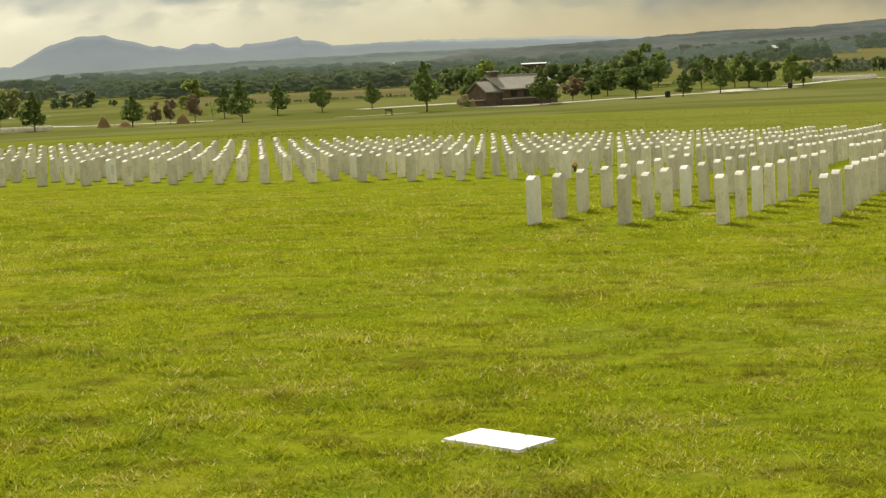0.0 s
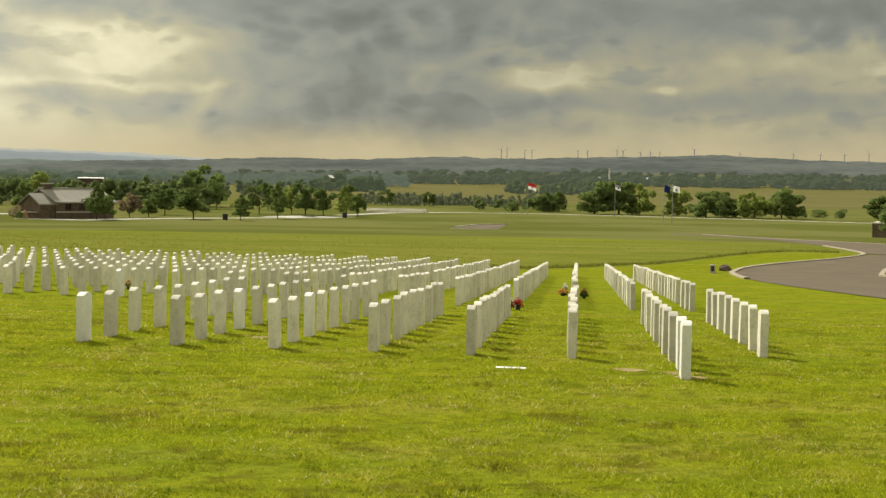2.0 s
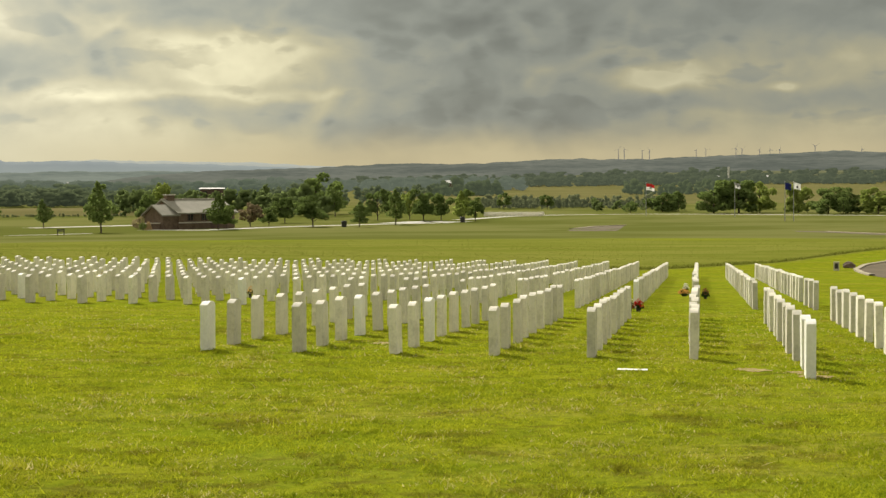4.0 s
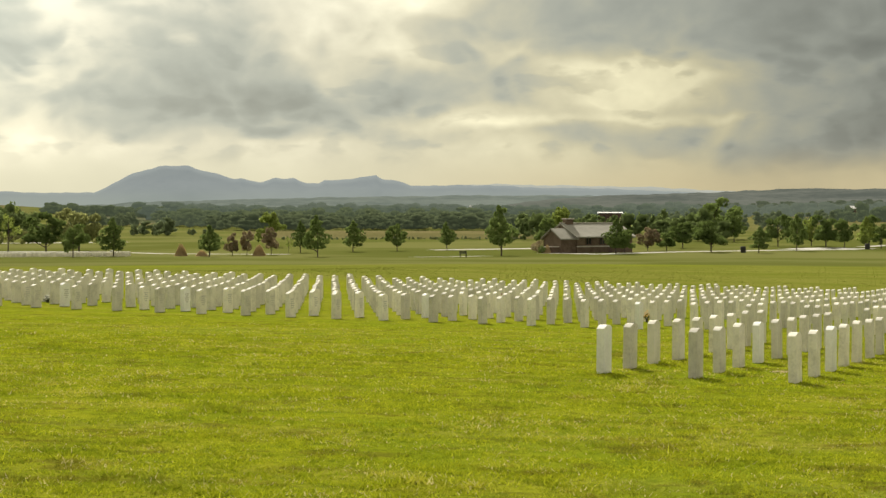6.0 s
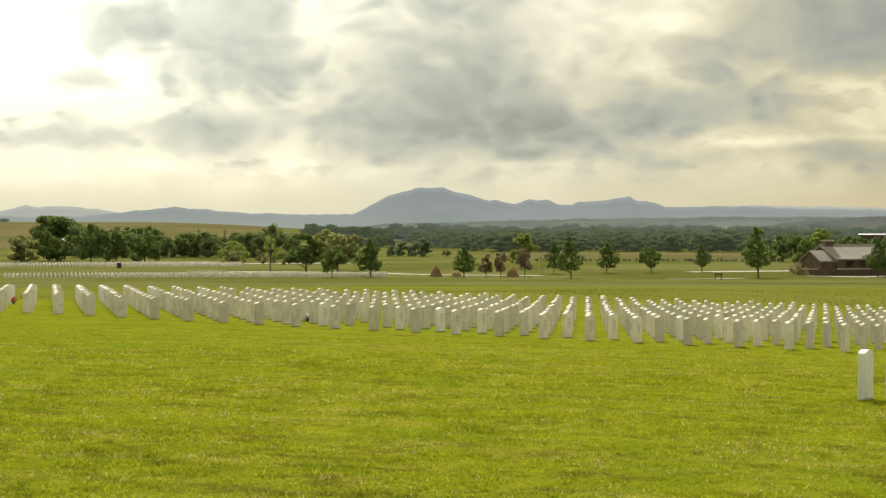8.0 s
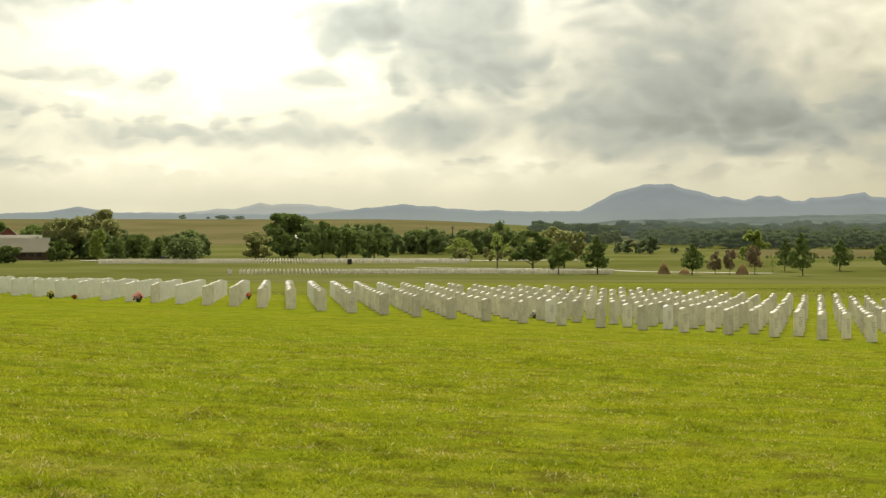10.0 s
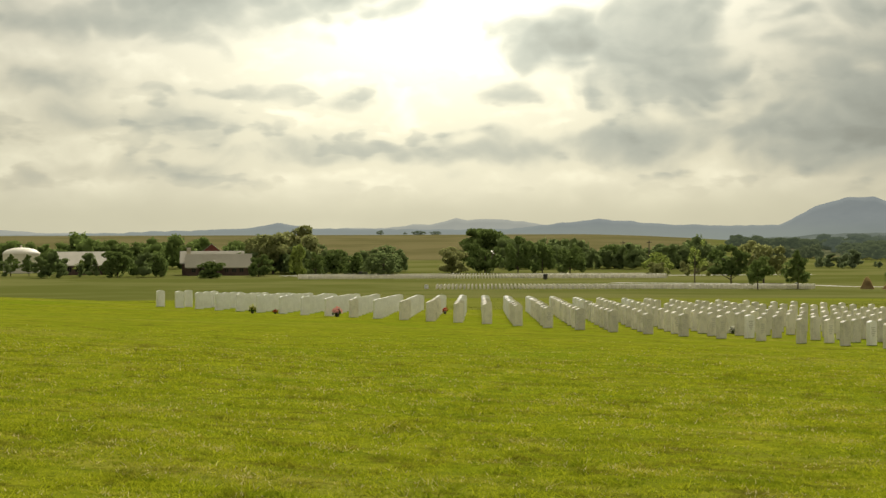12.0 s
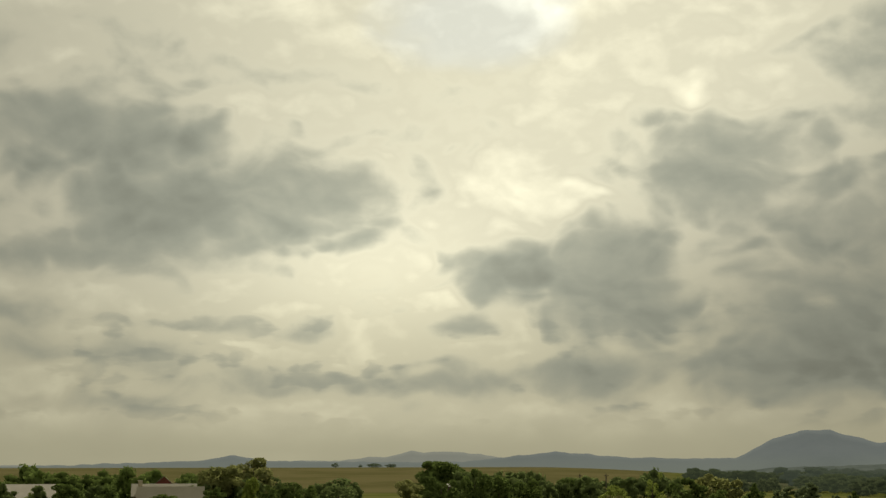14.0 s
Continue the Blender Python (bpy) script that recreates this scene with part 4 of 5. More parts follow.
def build_grass():
    """Blades of mown grass on the near lawn, in tufts."""
    g = np.random.default_rng(3)
    n = 1020000
    r0, r1 = 5.6, 40.0
    r = (np.sqrt(r0) + (np.sqrt(r1) - np.sqrt(r0)) * g.random(n)) ** 2
    az = np.radians(g.uniform(-44, 35, n))
    x, y = np.sin(az) * r, np.cos(az) * r
    lump = 0.5 * lattice(g, x, y, 0.33) + 0.6 * lattice(g, x, y, 0.12) + 0.35 * lattice(g, x, y, 1.1)
    spot = lattice(g, x * 0.85, y * 1.1, 0.17) + 0.7 * lattice(g, x * 0.85, y * 1.1, 0.08)
    keep = g.random(n) < np.clip(0.66 + 0.5 * lump - 1.2 * np.clip(spot - 0.55, 0, 1), 0.04, 1)
    fade = np.clip((40 - r) / 14, 0, 1)
    keep &= g.random(n) < 0.05 + 0.95 * fade
    # none on the flat markers
    for cx, cy, hu, hv, turn_deg in ((0.19, 7.38, 0.225, 0.15, -39), (5.58, 17.32, 0.17, 0.09, -20)):
        c, s = math.cos(radians(turn_deg)), math.sin(radians(turn_deg))
        u, v = (x - cx) * c + (y - cy) * s, (y - cy) * c - (x - cx) * s
        keep &= (np.abs(u) > hu) | (np.abs(v) > hv)
    x, y, r, lump, fade = x[keep], y[keep], r[keep], lump[keep], fade[keep]
    n = len(x)
    z = np.array([height(float(a), float(b)) for a, b in zip(x, y)])
    tuft = np.clip(lattice(g, x, y, 0.21) + 0.5 * lattice(g, x, y, 0.5) - 0.62, 0, 1)
    tall = np.clip(0.018 + 0.016 * lump + 0.075 * tuft + 0.006 * g.standard_normal(n), 0.005, 0.085)
    tall = np.where(g.random(n) < 0.01, tall * 2.0, tall) * (0.35 + 0.65 * fade)
    wide = 0.0033 * (1 + r / 10)
    yaw = g.uniform(0, 6.283, n)
    lean = g.normal(0, 1.1, (n, 2)) * tall[:, None]
    dx, dy = np.cos(yaw) * wide, np.sin(yaw) * wide
    v = np.empty((n, 3, 3))
    v[:, 0] = np.stack([x - dx, y - dy, z - 0.006], 1)
    v[:, 1] = np.stack([x + dx, y + dy, z - 0.006], 1)
    v[:, 2] = np.stack([x + lean[:, 0], y + lean[:, 1], z + tall], 1)
    me = bpy.data.meshes.new("lawn_grass")
    me.vertices.add(n * 3)
    me.vertices.foreach_set("co", v.ravel())
    me.loops.add(n * 3)
    me.loops.foreach_set("vertex_index", np.arange(n * 3, dtype=np.int32))
    me.polygons.add(n)
    me.polygons.foreach_set("loop_start", np.arange(0, n * 3, 3, dtype=np.int32))
    me.update(calc_edges=True)
    me.materials.append(BLADE)
    tagged(new("lawn_grass", me), "mown yellow-green lawn grass in uneven tufts", "grass", kind="stuff")


build_grass()

# ---- meadow ----
MEADOW = leaf_material("meadow_grass", (0.150, 0.168, 0.024), (0.184, 0.196, 0.038), 0.5)


def build_meadow():
    """Tall rough grass beyond the burial field; its near edge stands up from the mown turf."""
    g = random.Random(11)
    verts, faces = [], []
    for k in range(52000):
        az = g.uniform(-42, 29)
        e = meadow_edge(az)
        r = e + 1.0 + (abs(g.gauss(0, 0.8)) if k % 4 == 0 and az > 16 else g.uniform(0, 1) ** 1.1 * (138 - e))
        if r > 136 or r < e:
            continue
        far = float(np.interp(r, PROFILE, TRUE)) / r
        r *= far
        a = radians(az)
        x, y = math.sin(a) * r, math.cos(a) * r
        z = height(x, y)
        h = g.uniform(0.03, 0.075) * far * (1.0 + 0.5 * noise.noise(Vector((x * 0.15, y * 0.15, 0))))
        h *= 2.6 if k % 4 == 0 and az > 17 else 0.5
        w, t = g.uniform(0.04, 0.10) * far, g.uniform(0, 6.28)
        n = len(verts)
        verts += [(x - math.cos(t) * w, y - math.sin(t) * w, z - 0.03), (x + math.cos(t) * w, y + math.sin(t) * w, z - 0.03),
                  (x + g.gauss(0, 0.06), y + g.gauss(0, 0.06), z + h)]
        faces.append((n, n + 1, n + 2))
    tagged(new("meadow_grass", from_arrays("meadow_grass", verts, faces, MEADOW)), "tall rough meadow grass going to seed", "grass", kind="stuff")


build_meadow()

# ---- roads and paths ----
ASPHALT = surface("asphalt", (0.105, 0.085, 0.056), (0.145, 0.118, 0.080), 0.35, 25.0, 1.0, 0.2, 0.01, gloss=0.1)
CONCRETE = surface("pale_concrete", (0.27, 0.232, 0.150), (0.36, 0.315, 0.215), 0.8, 12.0, 0.9, 0.2, 0.01)
GRAVEL = surface("pale_path", (0.36, 0.35, 0.30), (0.46, 0.44, 0.38), 0.5, 9.0, 0.95, 0.2, 0.01)


def line(points, n):
    """n places along a line given by azimuths and distances."""
    pts = [at(a, r) for a, r in points]
    d = [0.0]
    for p, q in zip(pts, pts[1:]):
        d.append(d[-1] + (q - p).length)
    xs, ys = [p.x for p in pts], [p.y for p in pts]
    out = []
    for k in range(n):
        s = d[-1] * k / (n - 1)
        x, y = float(np.interp(s, d, xs)), float(np.interp(s, d, ys))
        out.append(Vector((x, y, 0)))
    # round the corners
    for _ in range(2):
        out = [out[0]] + [(a + b * 2 + c) / 4 for a, b, c in zip(out, out[1:], out[2:])] + [out[-1]]
    return out


def loft(name, near, far, material, label, category, n=48, m=14, lift=0.02):
    """A paved surface between two edges, laid on the ground."""
    a, b = line(near, n), line(far, n)
    verts, faces = [], []
    for p, q in zip(a, b):
        for k in range(m):
            v = p.lerp(q, k / (m - 1))
            verts.append((v.x, v.y, height(v.x, v.y) + lift))
    for k in range(n - 1):
        for q in range(m - 1):
            s = k * m + q
            faces.append((s, s + 1, s + m + 1, s + m))
    return tagged(new(name, from_arrays(name, verts, faces, material)), label, category, kind="structure")


def ribbon(name, points, width, material, label, category, lift=0.02, thick=0.0, n=60):
    """A strip along a line; with thick > 0 a kerb that stands up."""
    c = line(points, n)
    verts, faces = [], []
    for k, p in enumerate(c):
        t = (c[min(k + 1, n - 1)] - c[max(k - 1, 0)]).normalized()
        s = Vector((t.y, -t.x, 0)) * width / 2
        for q, z in ((p - s, -0.05), (p - s, lift + thick), (p + s, lift + thick), (p + s, -0.05)):
            verts.append((q.x, q.y, height(q.x, q.y) + z))
    for k in range(n - 1):
        for q in range(3):
            a = k * 4 + q
            faces.append((a, a + 1, a + 5, a + 4))
    return tagged(new(name, from_arrays(name, verts, faces, material)), label, category, kind="structure")


DRIVE_NEAR = [(25.41, 89.9), (25.94, 80.5), (27.19, 65.2), (28.52, 56.7), (30.03, 49.8), (31.67, 44.9), (36.0, 39)]
DRIVE_FAR = [(25.43, 90.4), (25.68, 95.4), (26.6, 100.7), (27.55, 105), (28.5, 108.9), (29.44, 114.6), (29.85, 118.8), (36.0, 117)]
ROAD_NEAR = [(23.5, 233.6), (24.66, 224), (26.2, 205.1), (26.9, 195.2), (27.7, 180.8), (28.49, 164.8), (29.25, 142.4), (29.66, 129.6), (29.85, 119), (36.0, 117.2)]
ROAD_FAR = [(23.3, 244.8), (23.9, 240.3), (24.46, 236.8), (26.2, 217.6), (28.49, 200), (29.99, 190.4), (31.63, 180.8), (34.0, 168), (36.0, 158.4)]
loft("road_drive", DRIVE_NEAR, DRIVE_FAR, ASPHALT, "grey asphalt turning circle beside the lawn", "road", 60, 30, 0.020)
loft("road_main", ROAD_NEAR, ROAD_FAR, ASPHALT, "grey asphalt road curving past the meadow", "road", 60, 10, 0.024)
loft("road_bend", [(15.6, 248), (16.5, 245.8), (17.3, 248)], [(15.75, 265.6), (16.53, 280), (17.6, 288)], ASPHALT,
     "bend of the asphalt road in the meadow", "road", 30, 8, 0.02)
ribbon("kerb_drive", DRIVE_FAR[:-1] + ROAD_NEAR[-3:-6:-1], 0.27, CONCRETE, "pale concrete kerb round the turning circle", "kerb", 0.02, 0.06, 90)
ribbon("kerb_near", [(25.43, 90.6)] + DRIVE_NEAR[:2], 0.27, CONCRETE, "pale concrete kerb at the end of the drive", "kerb", 0.02, 0.07)
ribbon("kerb_far", ROAD_FAR[2:], 0.5, CONCRETE, "pale concrete kerb along the road", "kerb", 0.02, 0.06, 90)
ribbon("kerb_bend", [(15.75, 266.2), (16.53, 280.6), (17.6, 288.6)], 0.6, CONCRETE, "pale kerb at the bend of the road", "kerb", 0.02, 0.1)
ribbon("kerb_island", [(33.5, 84), (31.66, 86.5), (30.39, 91.5), (30.55, 98), (31.6, 102.5), (33.5, 104)], 0.28, CONCRETE, "pale kerb round a grass island", "kerb", 0.02, 0.10)
loft("pavement_island", [(30.45, 92), (31.0, 89.6), (33.4, 86)], [(30.6, 97.6), (31.6, 101.8), (33.4, 103)], GRASS, "small grass island in the turning circle", "lawn", 20, 10, 0.06)
ribbon("path_bench", [(-3.69, 250.2), (-2.2, 254.4), (-0.73, 264.2)], 1.7, GRAVEL, "pale path by the bench", "path")
ribbon("path_drive", [(-2.9, 302.4), (-1.0, 308.8), (0.74, 315.2)], 4.8, GRAVEL, "pale drive before the stone house", "path")
ribbon("path_trees", [(-20.3, 307.2), (-14.6, 297.6), (-12.44, 281.6), (-10, 276.8), (-7.93, 273.9)], 2.4, GRAVEL, "pale path under young trees", "path")
ribbon("path_park", [(0.9, 281.6), (3.0, 275.2), (5.28, 290.7), (8.82, 305.9), (11.55, 315.2)], 3.5, GRAVEL, "pale drive through the park", "path")
ribbon("path_fields", [(11.8, 339.2), (13.5, 371.2), (15.38, 388.8), (18.37, 393.9), (22, 384), (27, 368), (33, 355.2)], 3.2, GRAVEL, "pale road along the fields", "path", n=120)
ribbon("path_lot", [(9.6, 313.6), (10.6, 324.8), (12.0, 320)], 8, GRAVEL, "pale paved lot among trees", "path")

ribbon("path_graves", [(-31.8, 384), (-27, 377.6), (-22, 374.4), (-17, 377.6), (-13.5, 384)], 5.4, GRAVEL, "pale road beside the far graves", "path", n=80)

# ---- far graves ----


def build_far_graves():
    prof = [(-0.165, -0.1), (0.165, -0.1), (0.165, 0.565), (0.08, 0.60), (-0.08, 0.60), (-0.165, 0.565)]
    base = np.array([(x, y, z) for y in (-0.051, 0.051) for x, z in prof])
    polys = [(0, 1, 2, 3, 4, 5), (11, 10, 9, 8, 7, 6)] + [(k, k + 6, (k + 1) % 6 + 6, (k + 1) % 6) for k in range(6)]
    verts, faces = [], []
    turned = np.array(pose(0, 0, 0, 0, 0, 90 - ROW_AZ))[:3, :3]
    for a0, a1, r0, r1 in ((-26.4, -13.4, 264, 277), (-31.2, -18.4, 346, 374), (12.7, 14.8, 374, 400)):
        c = at((a0 + a1) / 2, (r0 + r1) / 2)
        for i in range(-90, 91):
            for j in range(-90, 91):
                p = c + (ALONG * i + ACROSS * j) * 0.92
                if a0 < math.degrees(math.atan2(p.x, p.y)) < a1 and r0 < math.hypot(p.x, p.y) < r1:
                    p.z = height(p.x, p.y)
                    off = len(verts)
                    verts += (base @ turned.T + np.array(p)).tolist()
                    faces += [tuple(v + off for v in f) for f in polys]
    tagged(new("far_headstone_rows", from_arrays("far_headstone_rows", verts, faces, MARBLE_MANY)), "far rows of small white headstones in the valley", "headstones", kind="stuff")


build_far_graves()

# ---- buildings ----
STONE = surface("brown_stone", (0.095, 0.064, 0.042), (0.190, 0.135, 0.092), 1.6, 9.0, 0.9, 0.5, 0.04)
ROOF = surface("grey_tan_shingle", (0.24, 0.225, 0.175), (0.32, 0.30, 0.24), 0.6, 8.0, 0.85, 0.3, 0.02)
METAL_ROOF = surface("pale_metal_roof", (0.36, 0.325, 0.235), (0.45, 0.41, 0.305), 0.3, 6.0, 0.6, 0.05, 0.01)
WHITE_ROOF = surface("white_metal_roof", (0.46, 0.455, 0.43), (0.56, 0.55, 0.52), 0.3, 6.0, 0.6, 0.05, 0.01)
TRIM = surface("cream_trim", (0.45, 0.41, 0.33), (0.58, 0.53, 0.44), 2, 20, 0.8, 0)
BRICK = surface("dark_brick", (0.075, 0.045, 0.036), (0.13, 0.085, 0.065), 2.0, 14.0, 0.9, 0.3, 0.02)
RED = surface("red_boards", (0.16, 0.045, 0.035), (0.24, 0.075, 0.055), 2.0, 14.0, 0.85, 0.1, 0.01)
DARK = surface("dark_metal", (0.018, 0.017, 0.016), (0.04, 0.037, 0.034), 4, 30, 0.6, 0.05, 0.01)
WHITE = surface("white_paint", (0.66, 0.65, 0.62), (0.80, 0.79, 0.76), 3, 30, 0.6, 0.05, 0.005)
CREAM = surface("cream_paint", (0.68, 0.63, 0.50), (0.80, 0.75, 0.61), 0.5, 10, 0.6, 0.05, 0.005)
PANE = surface("dark_window_pane", (0.015, 0.017, 0.02), (0.03, 0.034, 0.038), 1, 5, 0.12, 0)


def gable_roof(length, depth, eave, top, over=0.3, thick=0.14):
    """Two pitched slabs along x, with a ridge cap."""
    bm = bmesh.new()
    half = depth / 2 + over
    drop = (top - eave) * over / (depth / 2)
    for s in (-1, 1):
        lo, hi = (s * half, eave - drop), (0.0, top)
        vs = []
        for x in (-length / 2 - over, length / 2 + over):
            for y, z in (lo, hi):
                vs.append(bm.verts.new((x, y, z)))
                vs.append(bm.verts.new((x, y, z + thick)))
        a0, a1, b0, b1, c0, c1, d0, d1 = vs
        for f in ((a0, b0, d0, c0), (a1, c1, d1, b1), (a0, c0, c1, a1), (b0, b1, d1, d0), (a0, a1, b1, b0), (c0, d0, d1, c1)):
            bm.faces.new(f)
    bmesh.ops.recalc_face_normals(bm, faces=bm.faces)
    return bm


def gable_walls(length, depth, eave, top):
    bm = bmesh.new()
    prof = [(-depth / 2, -0.3), (depth / 2, -0.3), (depth / 2, eave), (0, top), (-depth / 2, eave)]
    a = [bm.verts.new((-length / 2, y, z)) for y, z in prof]
    b = [bm.verts.new((length / 2, y, z)) for y, z in prof]
    bm.faces.new(a)
    bm.faces.new(b[::-1])
    for k in range(5):
        q = (k + 1) % 5
        bm.faces.new((a[k], b[k], b[q], a[q]))
    bmesh.ops.recalc_face_normals(bm, faces=bm.faces)
    return bm


def window(parent, x, y, z, w, h, face):
    """A window set in a wall: a frame, a pane and a sill. face: 'x' or 'y', the wall's normal."""
    fr = bmesh.new()
    t = 0.07
    def slab(bm, u0, u1, z0, z1, d0, d1):
        if face == "y":
            box(bm, (x + u0, y + d0, z + z0), (x + u1, y + d1, z + z1))
        else:
            box(bm, (x + d0, y + u0, z + z0), (x + d1, y + u1, z + z1))
    for u0, u1, z0, z1 in ((-w / 2, -w / 2 + t, 0, h), (w / 2 - t, w / 2, 0, h), (-w / 2 + t, w / 2 - t, 0, t), (-w / 2 + t, w / 2 - t, h - t, h), (-t / 2, t / 2, t, h - t)):
        slab(fr, u0, u1, z0, z1, -0.08, 0.04)
    frame_ob = part("window", fr, BRICK, parent)
    pn = bmesh.new()
    slab(pn, -w / 2 + t, w / 2 - t, t, h - t, -0.03, 0.0)
    part("pane", pn, PANE, frame_ob)
    return frame_ob


def build_house():
    house = new("stone_house")
    tagged(house, "brown stone house with a grey-tan gabled roof and chimney", "house")
    L, D, E, T = 7.4, 5.6, 1.75, 3.05
    part("wall", gable_walls(L, D, E, T - 0.05), STONE, house)
    part("roof", gable_roof(L, D, E, T), ROOF, house, "grey-tan shingled roof")
    ridge_cap = bmesh.new()
    box(ridge_cap, (-L / 2 - 0.3, -0.12, T + 0.12), (L / 2 + 0.3, 0.12, T + 0.20))
    part("ridge_cap", ridge_cap, TRIM, house, "pale ridge cap")
    wing = gable_walls(1.9, 3.4, 1.55, 2.45)
    bmesh.ops.translate(wing, verts=wing.verts, vec=(-L / 2 - 0.95, -0.9, 0))
    part("porch_wall", wing, STONE, house)
    wroof = gable_roof(1.9, 3.4, 1.55, 2.5, 0.25)
    bmesh.ops.translate(wroof, verts=wroof.verts, vec=(-L / 2 - 0.95, -0.9, 0))
    part("porch_roof", wroof, ROOF, house)
    ch = bmesh.new()
    box(ch, (-L / 2 + 0.3, -0.35, T - 0.6), (-L / 2 + 1.2, 0.35, T + 0.55))
    stack = part("chimney", ch, STONE, house)
    cap = bmesh.new()
    box(cap, (-L / 2 + 0.2, -0.45, T + 0.55), (-L / 2 + 1.3, 0.45, T + 0.68))
    part("cap", cap, TRIM, stack, "cream stone chimney cap")
    band = bmesh.new()
    box(band, (-L / 2 - 0.02, -D / 2 - 0.06, 0.62), (L / 2, -D / 2 - 0.003, 0.76))
    part("band", band, TRIM, house, "cream stone band along the wall")
    for x in (-2.2, -0.4, 1.6, 2.9):
        window(house, x, -D / 2, 0.85, 0.75, 0.8, "y")
    dr = boxed((0.45, -D / 2 - 0.05, 0.0), (0.95, -D / 2 + 0.02, 1.75))
    part("door", dr, BRICK, house, "dark wooden door")
    house.matrix_basis = Matrix.Translation(at(2.55, 290)) @ pose(0, 0, 0, 0, 0, 33) @ Matrix.Diagonal((1.6, 1.6, 1.6, 1))
    w = new("low_wall")
    tagged(w, "short low stone wall with a cream cap beside the house", "wall")
    part("body", boxed((-1.5, -0.25, -0.2), (1.5, 0.25, 1.0)), STONE, w)
    part("cap", boxed((-1.6, -0.33, 1.005), (1.6, 0.33, 1.16)), TRIM, w)
    w.matrix_basis = Matrix.Translation(at(1.18, 282)) @ pose(0, 0, 0, 0, 0, 10)


build_house()


def hall(name, az, r, length, depth, eave, top, turn_deg, roof, wall, label, windows=3):
    ob = new(name)
    part("wall", gable_walls(length, depth, eave, top - 0.05), wall, ob)
    part("roof", gable_roof(length, depth, eave, top, 0.5), roof, ob)
    for k in range(windows):
        window(ob, -length / 2 + length * (k + 0.5) / windows, -depth / 2, eave * 0.3, min(1.2, length / windows * 0.5), eave * 0.5, "y")
    ob.matrix_basis = Matrix.Translation(at(az, r)) @ pose(0, 0, 0, 0, 0, turn_deg)
    return tagged(ob, label, "building")


hall("long_hall", -38.6, 419, 11.2, 12.8, 2.48, 5.6, 37, METAL_ROOF, BRICK, "long low hall with a pale roof and brick walls", 6)


def build_office():
    """Two ranges side by side, the rear one a little higher, with a gabled porch and a chimney."""
    ob = new("office_building")
    for name, x, y, length, depth, eave, top in (("rear_wall", -0.5, 3.4, 9.0, 5.0, 1.9, 3.5), ("front_wall", 0.45, -1.2, 9.2, 4.2, 1.4, 3.1)):
        w = gable_walls(length, depth, eave, top - 0.05)
        bmesh.ops.translate(w, verts=w.verts, vec=(x, y, 0))
        wall = part(name, w, BRICK, ob)
        rf = gable_roof(length, depth, eave, top, 0.35)
        bmesh.ops.translate(rf, verts=rf.verts, vec=(x, y, 0))
        part("roof", rf, METAL_ROOF, wall, "pale tan metal roof")
    porch = gable_walls(1.9, 1.8, 1.3, 2.15)
    bmesh.ops.rotate(porch, verts=porch.verts, cent=(0, 0, 0), matrix=Matrix.Rotation(radians(90), 3, "Z"))
    bmesh.ops.translate(porch, verts=porch.verts, vec=(-0.3, -4.0, 0))
    porch = part("porch", porch, BRICK, ob, "gabled brick porch")
    rf = gable_roof(1.9, 1.8, 1.3, 2.2, 0.2)
    bmesh.ops.rotate(rf, verts=rf.verts, cent=(0, 0, 0), matrix=Matrix.Rotation(radians(90), 3, "Z"))
    bmesh.ops.translate(rf, verts=rf.verts, vec=(-0.3, -4.0, 0))
    part("porch_roof", rf, METAL_ROOF, porch)
    stack = part("chimney", boxed((-4.3, 1.6, 1.9), (-3.7, 2.3, 4.05)), METAL_ROOF, ob)
    part("cap", boxed((-4.38, 1.52, 4.05), (-3.62, 2.38, 4.15)), TRIM, stack)
    for x in (-3.2, -2.0, 1.6, 2.7, 3.8):
        window(ob, x, -3.3, 0.45, 0.7, 0.75, "y")
    part("door", boxed((-0.7, -5.0, 0.0), (0.1, -4.94, 1.2)), DARK, porch)
    ob.matrix_basis = Matrix.Translation(at(-34.07, 397)) @ pose(0, 0, 0, 0, 0, 34) @ Matrix.Diagonal((1.6, 1.6, 1.6, 1))
    tagged(ob, "low brick building with two pale metal roofs and a chimney", "building")


build_office()
hall("red_gabled_house", -34.2, 419, 6.4, 5.76, 5.12, 7.52, 124, ROOF, RED, "house with a red boarded gable", 1)
hall("white_shed", 11.6, 1149, 12.02, 8.01, 7.21, 8.82, -8, WHITE_ROOF, BRICK, "far shed with a bright white roof", 2)
hall("white_barn", 3.25, 858, 12.26, 6.13, 5.44, 5.9, -4, WHITE_ROOF, BRICK, "far barn with a bright white roof", 2)
hall("farm_shed", -24.3, 515, 2.56, 6.4, 4.32, 5.12, 30, METAL_ROOF, BRICK, "shed with a pale roof among trees", 1)
hall("farm_house", -22.9, 528, 4.8, 6.4, 4.8, 5.92, 10, WHITE_ROOF, BRICK, "house with a white roof among trees", 1)
hall("hill_barn", -1.2, 1720, 26.1, 11.86, 5.93, 10.08, 2, WHITE_ROOF, TRIM, "far white barn under the hills", 2)
hall("works_shed", 22.6, 1743, 21.2, 9.42, 3.53, 5.89, -20, WHITE_ROOF, TRIM, "far pale works building under the hills", 4)
hall("works_store", 20.7, 1743, 10.6, 7.07, 3.53, 5.89, -18, WHITE_ROOF, TRIM, "far pale store beside a tall stack", 2)


